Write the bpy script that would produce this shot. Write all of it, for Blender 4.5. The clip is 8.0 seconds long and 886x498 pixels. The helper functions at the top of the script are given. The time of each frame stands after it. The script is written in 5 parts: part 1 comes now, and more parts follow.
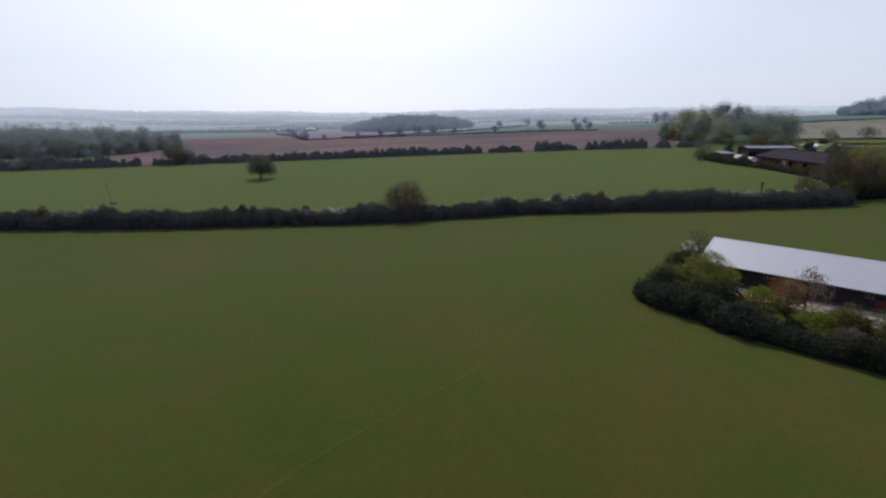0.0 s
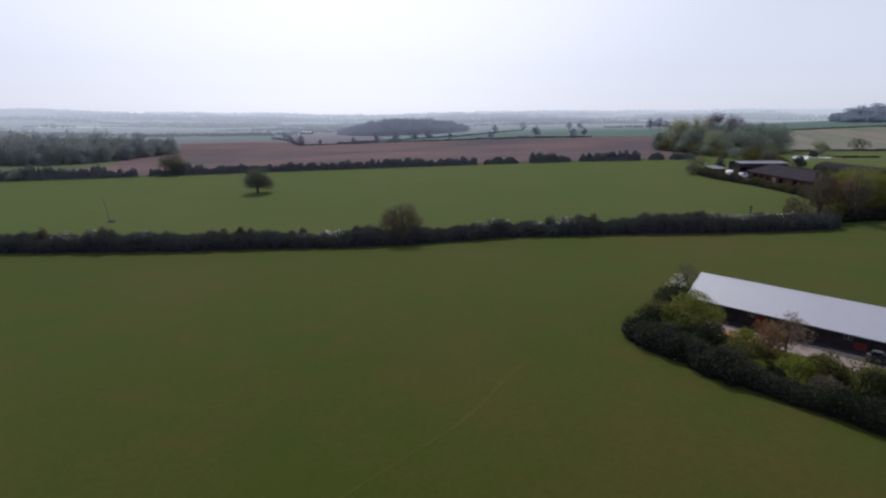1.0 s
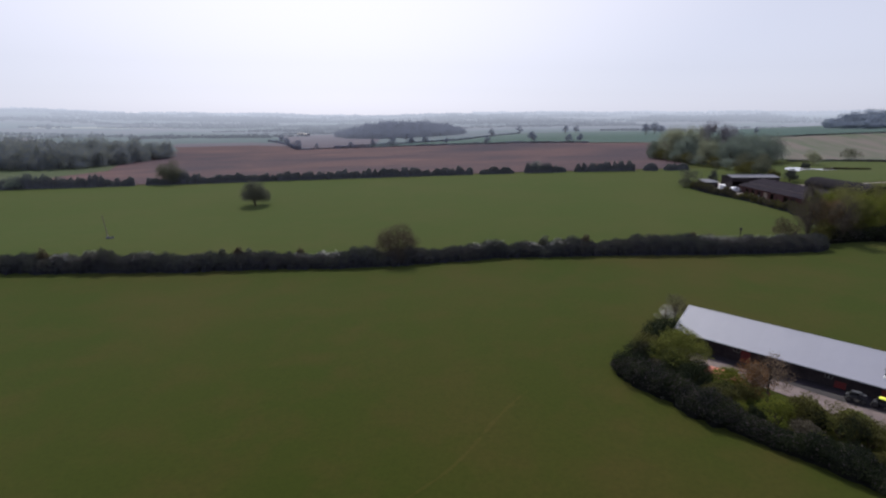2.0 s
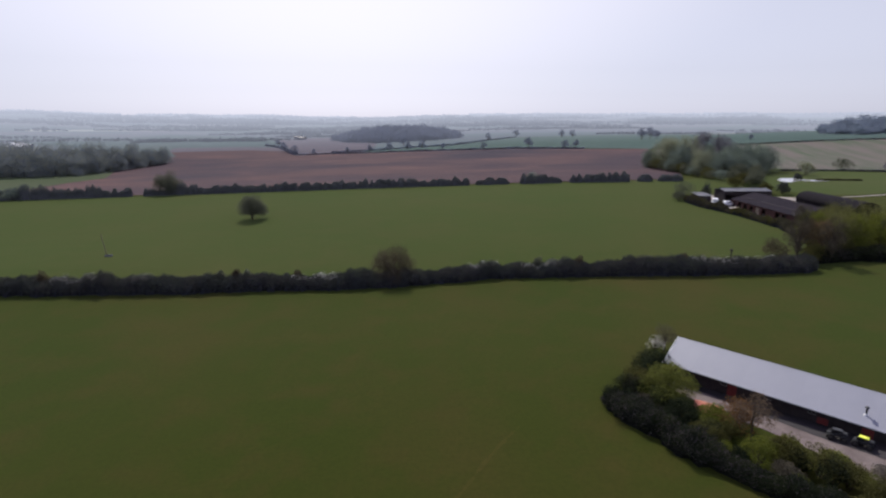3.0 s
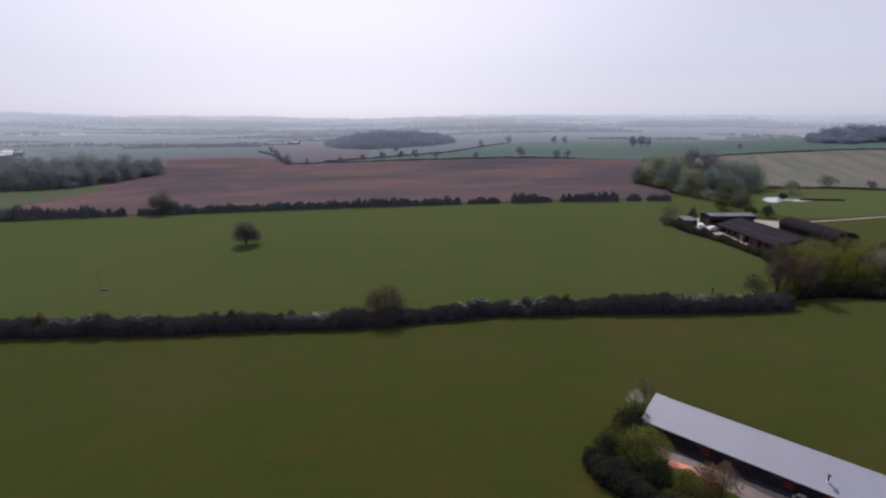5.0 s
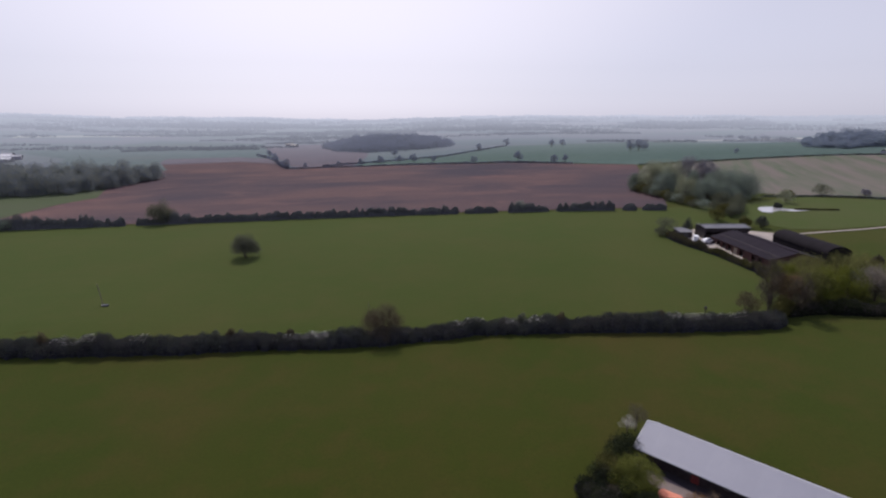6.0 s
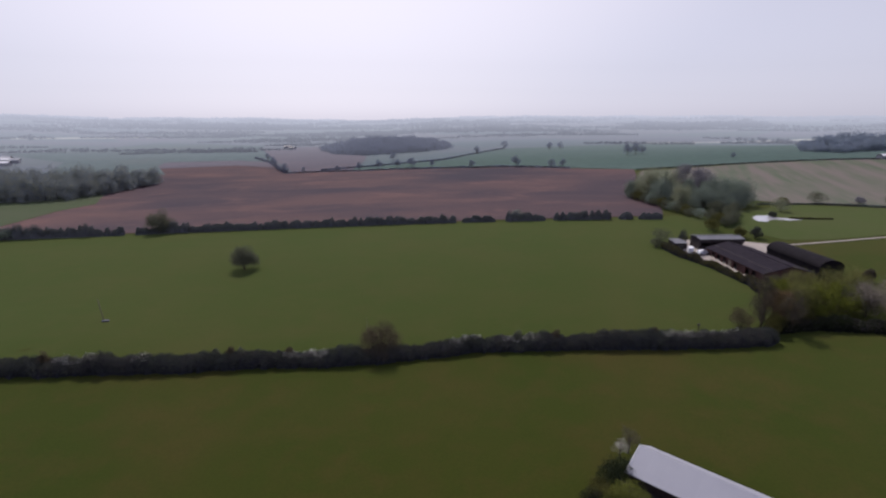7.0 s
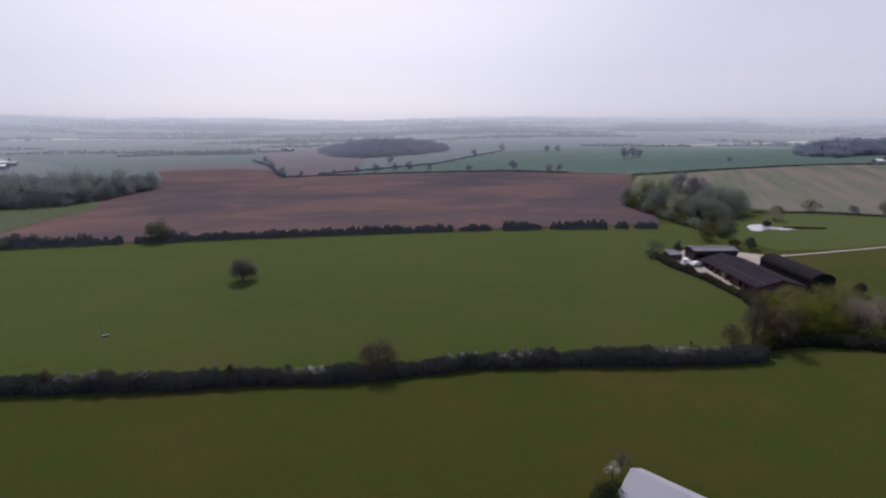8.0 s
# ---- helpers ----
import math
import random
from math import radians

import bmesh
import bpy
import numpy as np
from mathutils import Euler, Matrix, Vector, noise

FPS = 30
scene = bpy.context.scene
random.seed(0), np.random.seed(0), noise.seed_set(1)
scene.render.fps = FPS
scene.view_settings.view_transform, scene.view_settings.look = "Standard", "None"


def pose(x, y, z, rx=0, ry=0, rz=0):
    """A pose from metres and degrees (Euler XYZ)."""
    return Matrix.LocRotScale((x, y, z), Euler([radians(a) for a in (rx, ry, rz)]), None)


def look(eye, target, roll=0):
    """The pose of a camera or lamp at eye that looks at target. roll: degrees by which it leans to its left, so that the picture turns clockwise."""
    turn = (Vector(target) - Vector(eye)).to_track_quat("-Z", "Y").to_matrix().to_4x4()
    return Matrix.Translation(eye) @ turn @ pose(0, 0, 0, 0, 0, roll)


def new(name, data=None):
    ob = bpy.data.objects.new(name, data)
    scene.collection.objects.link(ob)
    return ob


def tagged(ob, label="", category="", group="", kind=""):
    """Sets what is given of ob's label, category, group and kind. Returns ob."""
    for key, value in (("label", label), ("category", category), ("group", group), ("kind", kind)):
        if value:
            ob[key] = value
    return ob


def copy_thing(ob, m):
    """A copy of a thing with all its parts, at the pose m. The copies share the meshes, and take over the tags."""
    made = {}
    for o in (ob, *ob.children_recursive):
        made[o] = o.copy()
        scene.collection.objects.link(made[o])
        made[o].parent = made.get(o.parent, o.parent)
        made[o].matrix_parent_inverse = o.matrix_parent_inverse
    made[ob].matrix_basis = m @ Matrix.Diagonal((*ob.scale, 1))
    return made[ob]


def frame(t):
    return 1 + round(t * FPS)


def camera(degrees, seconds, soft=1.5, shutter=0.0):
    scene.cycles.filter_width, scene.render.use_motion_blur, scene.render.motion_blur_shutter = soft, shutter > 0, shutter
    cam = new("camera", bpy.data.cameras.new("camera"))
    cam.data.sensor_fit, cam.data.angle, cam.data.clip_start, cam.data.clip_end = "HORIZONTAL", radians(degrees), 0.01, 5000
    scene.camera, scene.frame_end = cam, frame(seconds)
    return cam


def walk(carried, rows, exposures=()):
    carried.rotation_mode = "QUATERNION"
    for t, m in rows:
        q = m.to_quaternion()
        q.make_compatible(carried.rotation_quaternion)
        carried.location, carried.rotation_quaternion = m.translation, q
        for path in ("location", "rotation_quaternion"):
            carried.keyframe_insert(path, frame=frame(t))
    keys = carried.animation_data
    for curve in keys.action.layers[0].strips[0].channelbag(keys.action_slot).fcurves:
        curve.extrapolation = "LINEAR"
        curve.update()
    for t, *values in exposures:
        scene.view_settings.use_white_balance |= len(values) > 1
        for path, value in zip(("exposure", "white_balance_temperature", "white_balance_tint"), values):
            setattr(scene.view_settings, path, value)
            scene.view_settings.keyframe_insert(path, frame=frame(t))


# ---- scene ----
# The camera rises almost straight up over the meadow: seconds, eye, yaw, pitch, roll.
cam = camera(78.0, 8.0, soft=2.3)
ROWS = [
    (0.0, 0.00, 0.00, 17.38, 0.00, -13.50, -0.22),
    (0.5, 0.04, -0.33, 19.39, -0.30, -13.48, -0.04),
    (1.0, 0.10, -0.63, 21.40, -0.46, -13.42, -0.08),
    (1.5, 0.20, -0.91, 23.42, -0.65, -13.49, 0.01),
    (3.0, 0.59, -1.65, 29.45, -1.13, -13.41, 0.10),
    (3.5, 0.74, -1.88, 31.45, -1.33, -13.45, 0.03),
    (4.0, 0.90, -2.10, 33.46, -1.59, -13.46, 0.03),
    (4.5, 1.07, -2.33, 35.46, -1.71, -13.47, 0.07),
    (6.0, 1.53, -3.03, 41.45, -1.96, -13.50, 0.07),
    (6.5, 1.66, -3.28, 43.44, -2.03, -13.54, 0.01),
    (7.0, 1.78, -3.56, 45.42, -2.13, -13.56, 0.04),
    (7.5, 1.87, -3.85, 47.40, -2.32, -13.53, 0.10),
    (8.0, 1.93, -4.18, 49.38, -2.38, -13.62, 0.11),
]
walk(cam, [(t, pose(x, y, z, 90 + pitch, 0, yaw) @ pose(0, 0, 0, 0, 0, roll)) for t, x, y, z, yaw, pitch, roll in ROWS], [(0.0, 0.12, 6410, 2), (1.5, 0.08, 6450, 4), (4.0, 0.0, 6540, 8), (8.0, -0.08, 6590, 10)])

# ---- world, sun, exposure ----
SUN_AZ, SUN_EL = -10.0, 46.0
world = bpy.data.worlds.new("world")
scene.world = world
world.use_nodes = True
wn, wl = world.node_tree.nodes, world.node_tree.links
wn.clear()
sky = wn.new("ShaderNodeTexSky")
sky.sky_type, sky.sun_disc = "NISHITA", False
sky.sun_elevation, sky.sun_rotation = radians(SUN_EL), radians(SUN_AZ)
sky.air_density, sky.dust_density, sky.ozone_density, sky.altitude = 1.0, 1.0, 2.0, 60
veil = wn.new("ShaderNodeMix")
veil.data_type = "RGBA"
veil.inputs[0].default_value = 0.5
veil.inputs[7].default_value = (8.35, 8.4, 10.35, 1)
bg = wn.new("ShaderNodeBackground")
bg.inputs["Strength"].default_value = 0.095
wout = wn.new("ShaderNodeOutputWorld")
cool = wn.new("ShaderNodeMix")
cool.data_type, cool.blend_type = "RGBA", "MULTIPLY"
cool.inputs[0].default_value = 1.0
cool.inputs[7].default_value = (0.968, 0.962, 1.115, 1)
haze = wn.new("ShaderNodeHueSaturation")
haze.inputs["Saturation"].default_value = 0.22
wl.new(sky.outputs[0], haze.inputs["Color"])
wl.new(haze.outputs[0], cool.inputs[6])
wl.new(cool.outputs[2], veil.inputs[6])
# the thin cloud is brightest round the veiled sun
aim = wn.new("ShaderNodeTexCoord")
sunward = wn.new("ShaderNodeVectorMath")
sunward.operation = "DOT_PRODUCT"
sunward.inputs[1].default_value = (math.sin(radians(SUN_AZ)) * math.cos(radians(SUN_EL)), math.cos(radians(SUN_AZ)) * math.cos(radians(SUN_EL)), math.sin(radians(SUN_EL)))
aureole = wn.new("ShaderNodeMapRange")
aureole.interpolation_type = "SMOOTHSTEP"
for key, val in (("From Min", 0.62), ("From Max", 0.87), ("To Min", 0.0), ("To Max", 1.0)):
    aureole.inputs[key].default_value = val
glow = wn.new("ShaderNodeMix")
glow.data_type = "RGBA"
glow.inputs[6].default_value, glow.inputs[7].default_value = (0.93, 0.93, 0.95, 1), (1.24, 1.18, 1.13, 1)
thicker = wn.new("ShaderNodeMix")
thicker.data_type, thicker.blend_type = "RGBA", "MULTIPLY"
thicker.inputs[0].default_value = 1.0
wl.new(aim.outputs["Generated"], sunward.inputs[0])
wl.new(sunward.outputs["Value"], aureole.inputs[0])
wl.new(aureole.outputs[0], glow.inputs[0])
wl.new(glow.outputs[2], thicker.inputs[7])
# higher up the cloud thins and lets more blue through
high = wn.new("ShaderNodeSeparateXYZ")
thins = wn.new("ShaderNodeMapRange")
thins.interpolation_type = "SMOOTHSTEP"
for key, val in (("From Min", 0.25), ("From Max", 0.75), ("To Min", 0.0), ("To Max", 1.0)):
    thins.inputs[key].default_value = val
blue = wn.new("ShaderNodeMix")
blue.data_type = "RGBA"
blue.inputs[6].default_value, blue.inputs[7].default_value = (1.0, 1.0, 1.0, 1), (0.93, 0.97, 1.26, 1)
over = wn.new("ShaderNodeMix")
over.data_type, over.blend_type = "RGBA", "MULTIPLY"
over.inputs[0].default_value = 1.0
wl.new(aim.outputs["Generated"], high.inputs[0])
wl.new(high.outputs["Z"], thins.inputs[0])
wl.new(thins.outputs[0], blue.inputs[0])
wl.new(veil.outputs[2], over.inputs[6])
wl.new(blue.outputs[2], over.inputs[7])
wl.new(over.outputs[2], thicker.inputs[6])
wl.new(thicker.outputs[2], bg.inputs["Color"])
wl.new(bg.outputs[0], wout.inputs["Surface"])

sun = new("sun", bpy.data.lights.new("sun", "SUN"))
sun.data.energy, sun.data.angle, sun.data.color = 4.9, radians(0.8), (1.0, 0.95, 0.87)
sun_way = Vector((math.sin(radians(SUN_AZ)) * math.cos(radians(SUN_EL)), math.cos(radians(SUN_AZ)) * math.cos(radians(SUN_EL)), math.sin(radians(SUN_EL))))
sun.matrix_world = look(sun_way * 300, (0, 0, 0))


# ---- the lie of the land ----
def ease(a, b, v):
    k = min(1.0, max(0.0, (v - a) / (b - a)))
    return k * k * (3 - 2 * k)


def land(x, y):
    """The ground's height: it climbs gently to the right and ahead, dips at the far left, and rises to low hills far off."""
    z = 5.4 * math.tanh(x / 150) + 3.4 * ease(80, 215, y)
    z -= 5.0 * math.exp(-(((x + 230) / 110) ** 2) - ((y - 330) / 110) ** 2)
    z += 12 * math.exp(-(((x - 420) / 190) ** 2) - ((y - 470) / 160) ** 2)
    z += 1.9 * math.exp(-(((x + 95) / 45) ** 2) - ((y - 96) / 35) ** 2)
    far = math.hypot(x, y)
    az = math.atan2(x, y)
    ridge = 35 + 13 * ease(0.22, 0.66, -az) + 1.6 * math.sin(az * 17 + 0.6) + 1.0 * math.sin(az * 39)
    z += ridge * ease(950, 2200, far) - 26 * ease(2250, 3600, far)
    return z


# ---- materials ----
class Mat:
    """A small builder of node materials in object space metres."""

    def __init__(self, name):
        self.m = bpy.data.materials.new(name)
        self.m.use_nodes = True
        self.n, self.l = self.m.node_tree.nodes, self.m.node_tree.links
        self.bsdf = self.n["Principled BSDF"]
        self.out = self.n["Material Output"]
        self.coord = self.n.new("ShaderNodeNewGeometry").outputs["Position"]

    def noise(self, scale, detail=4.0, rough=0.55, stretch=None, warp=0.0):
        node = self.n.new("ShaderNodeTexNoise")
        node.inputs["Scale"].default_value, node.inputs["Detail"].default_value = scale, detail
        node.inputs["Roughness"].default_value, node.inputs["Distortion"].default_value = rough, warp
        src = self.coord
        if stretch:
            for turn, size in ((stretch[3], (1, 1, 1)), (0, stretch[:3])):
                mp = self.n.new("ShaderNodeMapping")
                mp.inputs["Scale"].default_value, mp.inputs["Rotation"].default_value = size, (0, 0, radians(turn))
                self.l.new(src, mp.inputs["Vector"])
                src = mp.outputs[0]
        self.l.new(src, node.inputs["Vector"])
        return node.outputs["Fac"]

    def ramp(self, fac, *stops):
        node = self.n.new("ShaderNodeValToRGB")
        while len(node.color_ramp.elements) < len(stops):
            node.color_ramp.elements.new(0.5)
        for e, (at, col) in zip(node.color_ramp.elements, stops):
            e.position = at
            e.color = (*col, 1) if len(col) == 3 else col
        self.l.new(fac, node.inputs[0])
        return node.outputs[0]

    def mix(self, fac, a, b, mode="MIX"):
        node = self.n.new("ShaderNodeMix")
        node.data_type, node.blend_type = "RGBA", mode
        for v, k in ((fac, 0), (a, 6), (b, 7)):
            if isinstance(v, (int, float)):
                node.inputs[k].default_value = v
            elif isinstance(v, tuple):
                node.inputs[k].default_value = (*v, 1)
            else:
                self.l.new(v, node.inputs[k])
        return node.outputs[2]

    def color(self, socket):
        if isinstance(socket, tuple):
            self.bsdf.inputs["Base Color"].default_value = (*socket, 1)
        else:
            self.l.new(socket, self.bsdf.inputs["Base Color"])
        return self

    def gloss(self, rough, spec=0.3, metal=0.0):
        self.bsdf.inputs["Roughness"].default_value = rough
        self.bsdf.inputs["Specular IOR Level"].default_value = spec
        self.bsdf.inputs["Metallic"].default_value = metal
        return self

    def bump(self, fac, height):
        node = self.n.new("ShaderNodeBump")
        node.inputs["Distance"].default_value = height
        self.l.new(fac, node.inputs["Height"])
        self.l.new(node.outputs[0], self.bsdf.inputs["Normal"])
        return self


def gray(v):
    return (v, v, v)


def meadow_material(name, fresh, dry, worn, sheen=0.07):
    k = Mat(name)
    wide, mid, fine = k.noise(0.022, 3, 0.5), k.noise(0.16, 5, 0.62), k.noise(2.4, 6, 0.7)
    base = k.mix(k.ramp(wide, (0.36, gray(0)), (0.66, gray(1))), fresh, dry)
    base = k.mix(k.ramp(mid, (0.45, gray(0)), (0.75, gray(0.6))), base, worn)
    base = k.mix(k.ramp(k.noise(0.035, 3, 0.5), (0.46, gray(0)), (0.70, gray(0.55))), base, worn)
    mown = k.noise(0.05, 2, 0.5, (1, 0.06, 1, 24))
    base = k.mix(k.ramp(mown, (0.4, gray(0)), (0.7, gray(0.35))), base, fresh)
    dots = k.ramp(fine, (0.25, gray(0.80)), (0.5, gray(1.0)), (0.8, gray(1.20)))
    k.color(k.mix(1.0, base, dots, "MULTIPLY")).gloss(0.95, 0.014)
    k.bsdf.inputs["Sheen Weight"].default_value, k.bsdf.inputs["Sheen Roughness"].default_value = sheen, 0.5
    k.bsdf.inputs["Sheen Tint"].default_value = (0.63, 0.84, 0.38, 1)
    return k.m


def leaf_material(name, dark, light, through_=0.35, tip=None):
    k = Mat(name)
    geo = k.n.new("ShaderNodeNewGeometry")
    lumps = k.noise(0.45, 3, 0.6)
    c = k.mix(geo.outputs["Random Per Island"], dark, light)
    c = k.mix(k.ramp(lumps, (0.35, gray(0)), (0.7, gray(0.7))), c, tip or light)
    k.color(c).gloss(0.8, 0.04)
    tr = k.n.new("ShaderNodeBsdfTranslucent")
    k.l.new(c, tr.inputs["Color"])
    mx = k.n.new("ShaderNodeMixShader")
    mx.inputs[0].default_value = through_
    k.l.new(k.bsdf.outputs[0], mx.inputs[1])
    k.l.new(tr.outputs[0], mx.inputs[2])
    k.l.new(mx.outputs[0], k.out.inputs["Surface"])
    return k.m


def rough_material(name, a, b, scale=1.0, rough=0.9, spec=0.2, bump=0.02, metal=0.0, c=None):
    """Two-scale mottling of two or three tones, with a fine relief."""
    k = Mat(name)
    n1, n2 = k.noise(scale, 5, 0.6), k.noise(scale * 9, 4, 0.65)
    col = k.mix(k.ramp(n1, (0.33, gray(0)), (0.68, gray(1))), a, b)
    if c:
        col = k.mix(k.ramp(k.noise(scale * 0.35, 4, 0.6), (0.55, gray(0)), (0.72, gray(0.8))), col, c)
    col = k.mix(1.0, col, k.ramp(n2, (0.2, gray(0.72)), (0.8, gray(1.25))), "MULTIPLY")
    return k.color(col).gloss(rough, spec, metal).bump(n2, bump).m


MEADOW = meadow_material("meadow_grass", (0.0200, 0.0262, 0.0036), (0.0248, 0.0272, 0.0047), (0.0385, 0.0260, 0.0082), 0.078)
HEDGE = leaf_material("hawthorn_leaf", (0.033, 0.038, 0.044), (0.068, 0.073, 0.064), 0.12, (0.080, 0.084, 0.060))
# Hedge leaf lightened and blued, so that haze is painted on the boundary.
BOUNDARY = leaf_material("hazed_hedge_leaf", (0.078, 0.090, 0.104), (0.132, 0.142, 0.132), 0.15)
HEDGE_TWIG = leaf_material("hedge_twig", (0.052, 0.044, 0.050), (0.086, 0.072, 0.072), 0.1)
FRESH = leaf_material("fresh_spring_leaf", (0.060, 0.078, 0.014), (0.140, 0.150, 0.028), 0.45)
OAK = leaf_material("budding_oak_leaf", (0.045, 0.046, 0.016), (0.085, 0.080, 0.026), 0.35)
RUSSET = leaf_material("russet_spring_leaf", (0.095, 0.052, 0.024), (0.165, 0.090, 0.038), 0.35)
# Toned near-black as on its shaded side; lighter tip patches imitate sunlit sprays.
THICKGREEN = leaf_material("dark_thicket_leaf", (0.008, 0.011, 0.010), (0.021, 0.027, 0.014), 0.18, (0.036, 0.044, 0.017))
TREEGREEN = leaf_material("bright_spring_leaf", (0.080, 0.084, 0.028), (0.165, 0.162, 0.060), 0.35)
PINKBUD = leaf_material("pinkish_young_leaf", (0.095, 0.070, 0.050), (0.160, 0.118, 0.082), 0.4)
BUDDING = leaf_material("budding_twig", (0.052, 0.045, 0.036), (0.092, 0.080, 0.056), 0.25)
# The haze before the left wood is put into this blue-grey leaf colour.
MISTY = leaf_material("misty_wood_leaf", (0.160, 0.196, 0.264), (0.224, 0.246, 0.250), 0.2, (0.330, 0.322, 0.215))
# The COPSE tones are lifted and blued to paint haze over the copse.
COPSEGREEN = leaf_material("hazed_pale_copse_leaf", (0.180, 0.200, 0.146), (0.265, 0.276, 0.185), 0.3)
COPSEDARK = leaf_material("hazed_dark_copse_leaf", (0.115, 0.148, 0.138), (0.198, 0.228, 0.176), 0.2)
BARE = leaf_material("bare_twig", (0.055, 0.045, 0.040), (0.10, 0.085, 0.070), 0.05)
COPSEBARE = leaf_material("hazed_bare_twig", (0.170, 0.164, 0.182), (0.245, 0.235, 0.248), 0.1)
BLOSSOM = leaf_material("white_blossom", (0.42, 0.41, 0.37), (0.66, 0.64, 0.60), 0.25)
PALEBUSH = leaf_material("pale_catkin", (0.135, 0.115, 0.100), (0.225, 0.195, 0.165), 0.3)
OLDBROWN = leaf_material("russet_bud", (0.105, 0.070, 0.040), (0.175, 0.122, 0.066), 0.25)
# Blue-grey leaf colour that carries the hilltop wood's haze.
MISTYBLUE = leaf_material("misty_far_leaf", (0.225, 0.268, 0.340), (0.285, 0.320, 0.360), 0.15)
WOODLEAF = leaf_material("woodland_leaf", (0.060, 0.072, 0.060), (0.116, 0.124, 0.080), 0.3, (0.120, 0.116, 0.074))
BARK = rough_material("bark", (0.045, 0.036, 0.028), (0.085, 0.070, 0.055), 3.0, 0.95, 0.1, 0.03)
# Near-black cores fill the hedges, painting the shade within.
THICKET = rough_material("hedge_core_shade", (0.022, 0.024, 0.029), (0.034, 0.035, 0.040), 2.0, 1.0, 0.0, 0.05)
DEEPSHADE = rough_material("thicket_core_shade", (0.008, 0.009, 0.008), (0.014, 0.015, 0.012), 2.0, 1.0, 0.0, 0.05)
# This core is lightened and blued as painted haze.
FARTHICKET = rough_material("hazed_hedge_core", (0.075, 0.078, 0.090), (0.11, 0.112, 0.12), 2.0, 1.0, 0.0, 0.05)


# ---- mesh tools ----
def mesh_of(name, verts, faces, material=None):
    me = bpy.data.meshes.new(name)
    me.from_pydata(verts, [], faces)
    if material:
        me.materials.append(material)
    return me


def part(name, bm, material, parent=None, label=""):
    """Links a bmesh or a mesh as one object, under a thing if one is given."""
    if isinstance(bm, bmesh.types.BMesh):
        me = bpy.data.meshes.new(name)
        bm.to_mesh(me)
        bm.free()
    else:
        me = bm
    if material and not me.materials:
        me.materials.append(material)
    ob = new(name, me)
    if parent:
        ob.parent = parent
    if label:
        ob["label"] = label
    return ob


def thing(name, m, label, category, group="", kind=""):
    ob = new(name)
    ob.empty_display_size = 0.3
    ob.matrix_basis = m
    return tagged(ob, label, category, group, kind)


def smooth(ob):
    ob.data.polygons.foreach_set("use_smooth", [True] * len(ob.data.polygons))
    return ob


def add_box(bm, x0, y0, z0, x1, y1, z1, bevel=0.0):
    r = bmesh.ops.create_cube(bm, size=1.0, matrix=Matrix.Translation(((x0 + x1) / 2, (y0 + y1) / 2, (z0 + z1) / 2)) @ Matrix.Diagonal((x1 - x0, y1 - y0, z1 - z0, 1)))
    if bevel:
        edges = list({e for v in r["verts"] for e in v.link_edges})
        bmesh.ops.bevel(bm, geom=edges, offset=bevel, segments=2, affect="EDGES")
    return bm


def box(x0, y0, z0, x1, y1, z1, bevel=0.0):
    return add_box(bmesh.new(), x0, y0, z0, x1, y1, z1, bevel)


def add_tube(bm, pts, radii, sides=7, cap=True):
    """A tapered tube along points."""
    pts = [Vector(p) for p in pts]
    rings = []
    for i, p in enumerate(pts):
        d = (pts[min(i + 1, len(pts) - 1)] - pts[max(i - 1, 0)]).normalized()
        q = d.to_track_quat("Z", "Y")
        rings.append([bm.verts.new(p + q @ Vector((math.cos(a) * radii[i], math.sin(a) * radii[i], 0))) for a in (2 * math.pi * k / sides for k in range(sides))])
    for a, b in zip(rings, rings[1:]):
        for k in range(sides):
            bm.faces.new((a[k], a[(k + 1) % sides], b[(k + 1) % sides], b[k]))
    if cap:
        bm.faces.new(rings[0][::-1])
        bm.faces.new(rings[-1])
    return bm


def leaves(name, places, size, rng, material, shade_turn=0.0):
    """Many small leaf sprays, each a bent quad of its own, turned at random. size: one number, or one for each place;
    the last argument: how far they turn upright, so that the faces seen miss the sun.
    """
    p = np.asarray(places, float)
    n = len(p)
    size = np.broadcast_to(np.asarray(size, float), (n,)) * rng.uniform(0.65, 1.35, n)
    nrm = rng.normal(size=(n, 3))
    # Upright sprays show their shaded faces, flattening contrast as haze would.
    nrm[:, 2] *= 1 - shade_turn
    nrm /= np.linalg.norm(nrm, axis=1)[:, None]
    u = rng.normal(size=(n, 3))
    u -= (u * nrm).sum(1)[:, None] * nrm
    u /= np.linalg.norm(u, axis=1)[:, None]
    w = np.cross(nrm, u)
    a, b = u * size[:, None], w * (size * rng.uniform(0.45, 0.8, n))[:, None]
    bend = nrm * (size * rng.uniform(-0.3, 0.3, n))[:, None]
    v = np.stack([p - a, p - b + bend, p + a, p + b + bend], 1).reshape(-1, 3)
    me = bpy.data.meshes.new(name)
    me.vertices.add(4 * n)
    me.vertices.foreach_set("co", v.astype(np.float32).ravel())
    me.loops.add(4 * n)
    me.loops.foreach_set("vertex_index", np.arange(4 * n, dtype=np.int32))
    me.polygons.add(n)
    me.polygons.foreach_set("loop_start", np.arange(0, 4 * n, 4, dtype=np.int32))
    me.update(calc_edges=True)
    me.validate()
    me.materials.append(material)
    return me


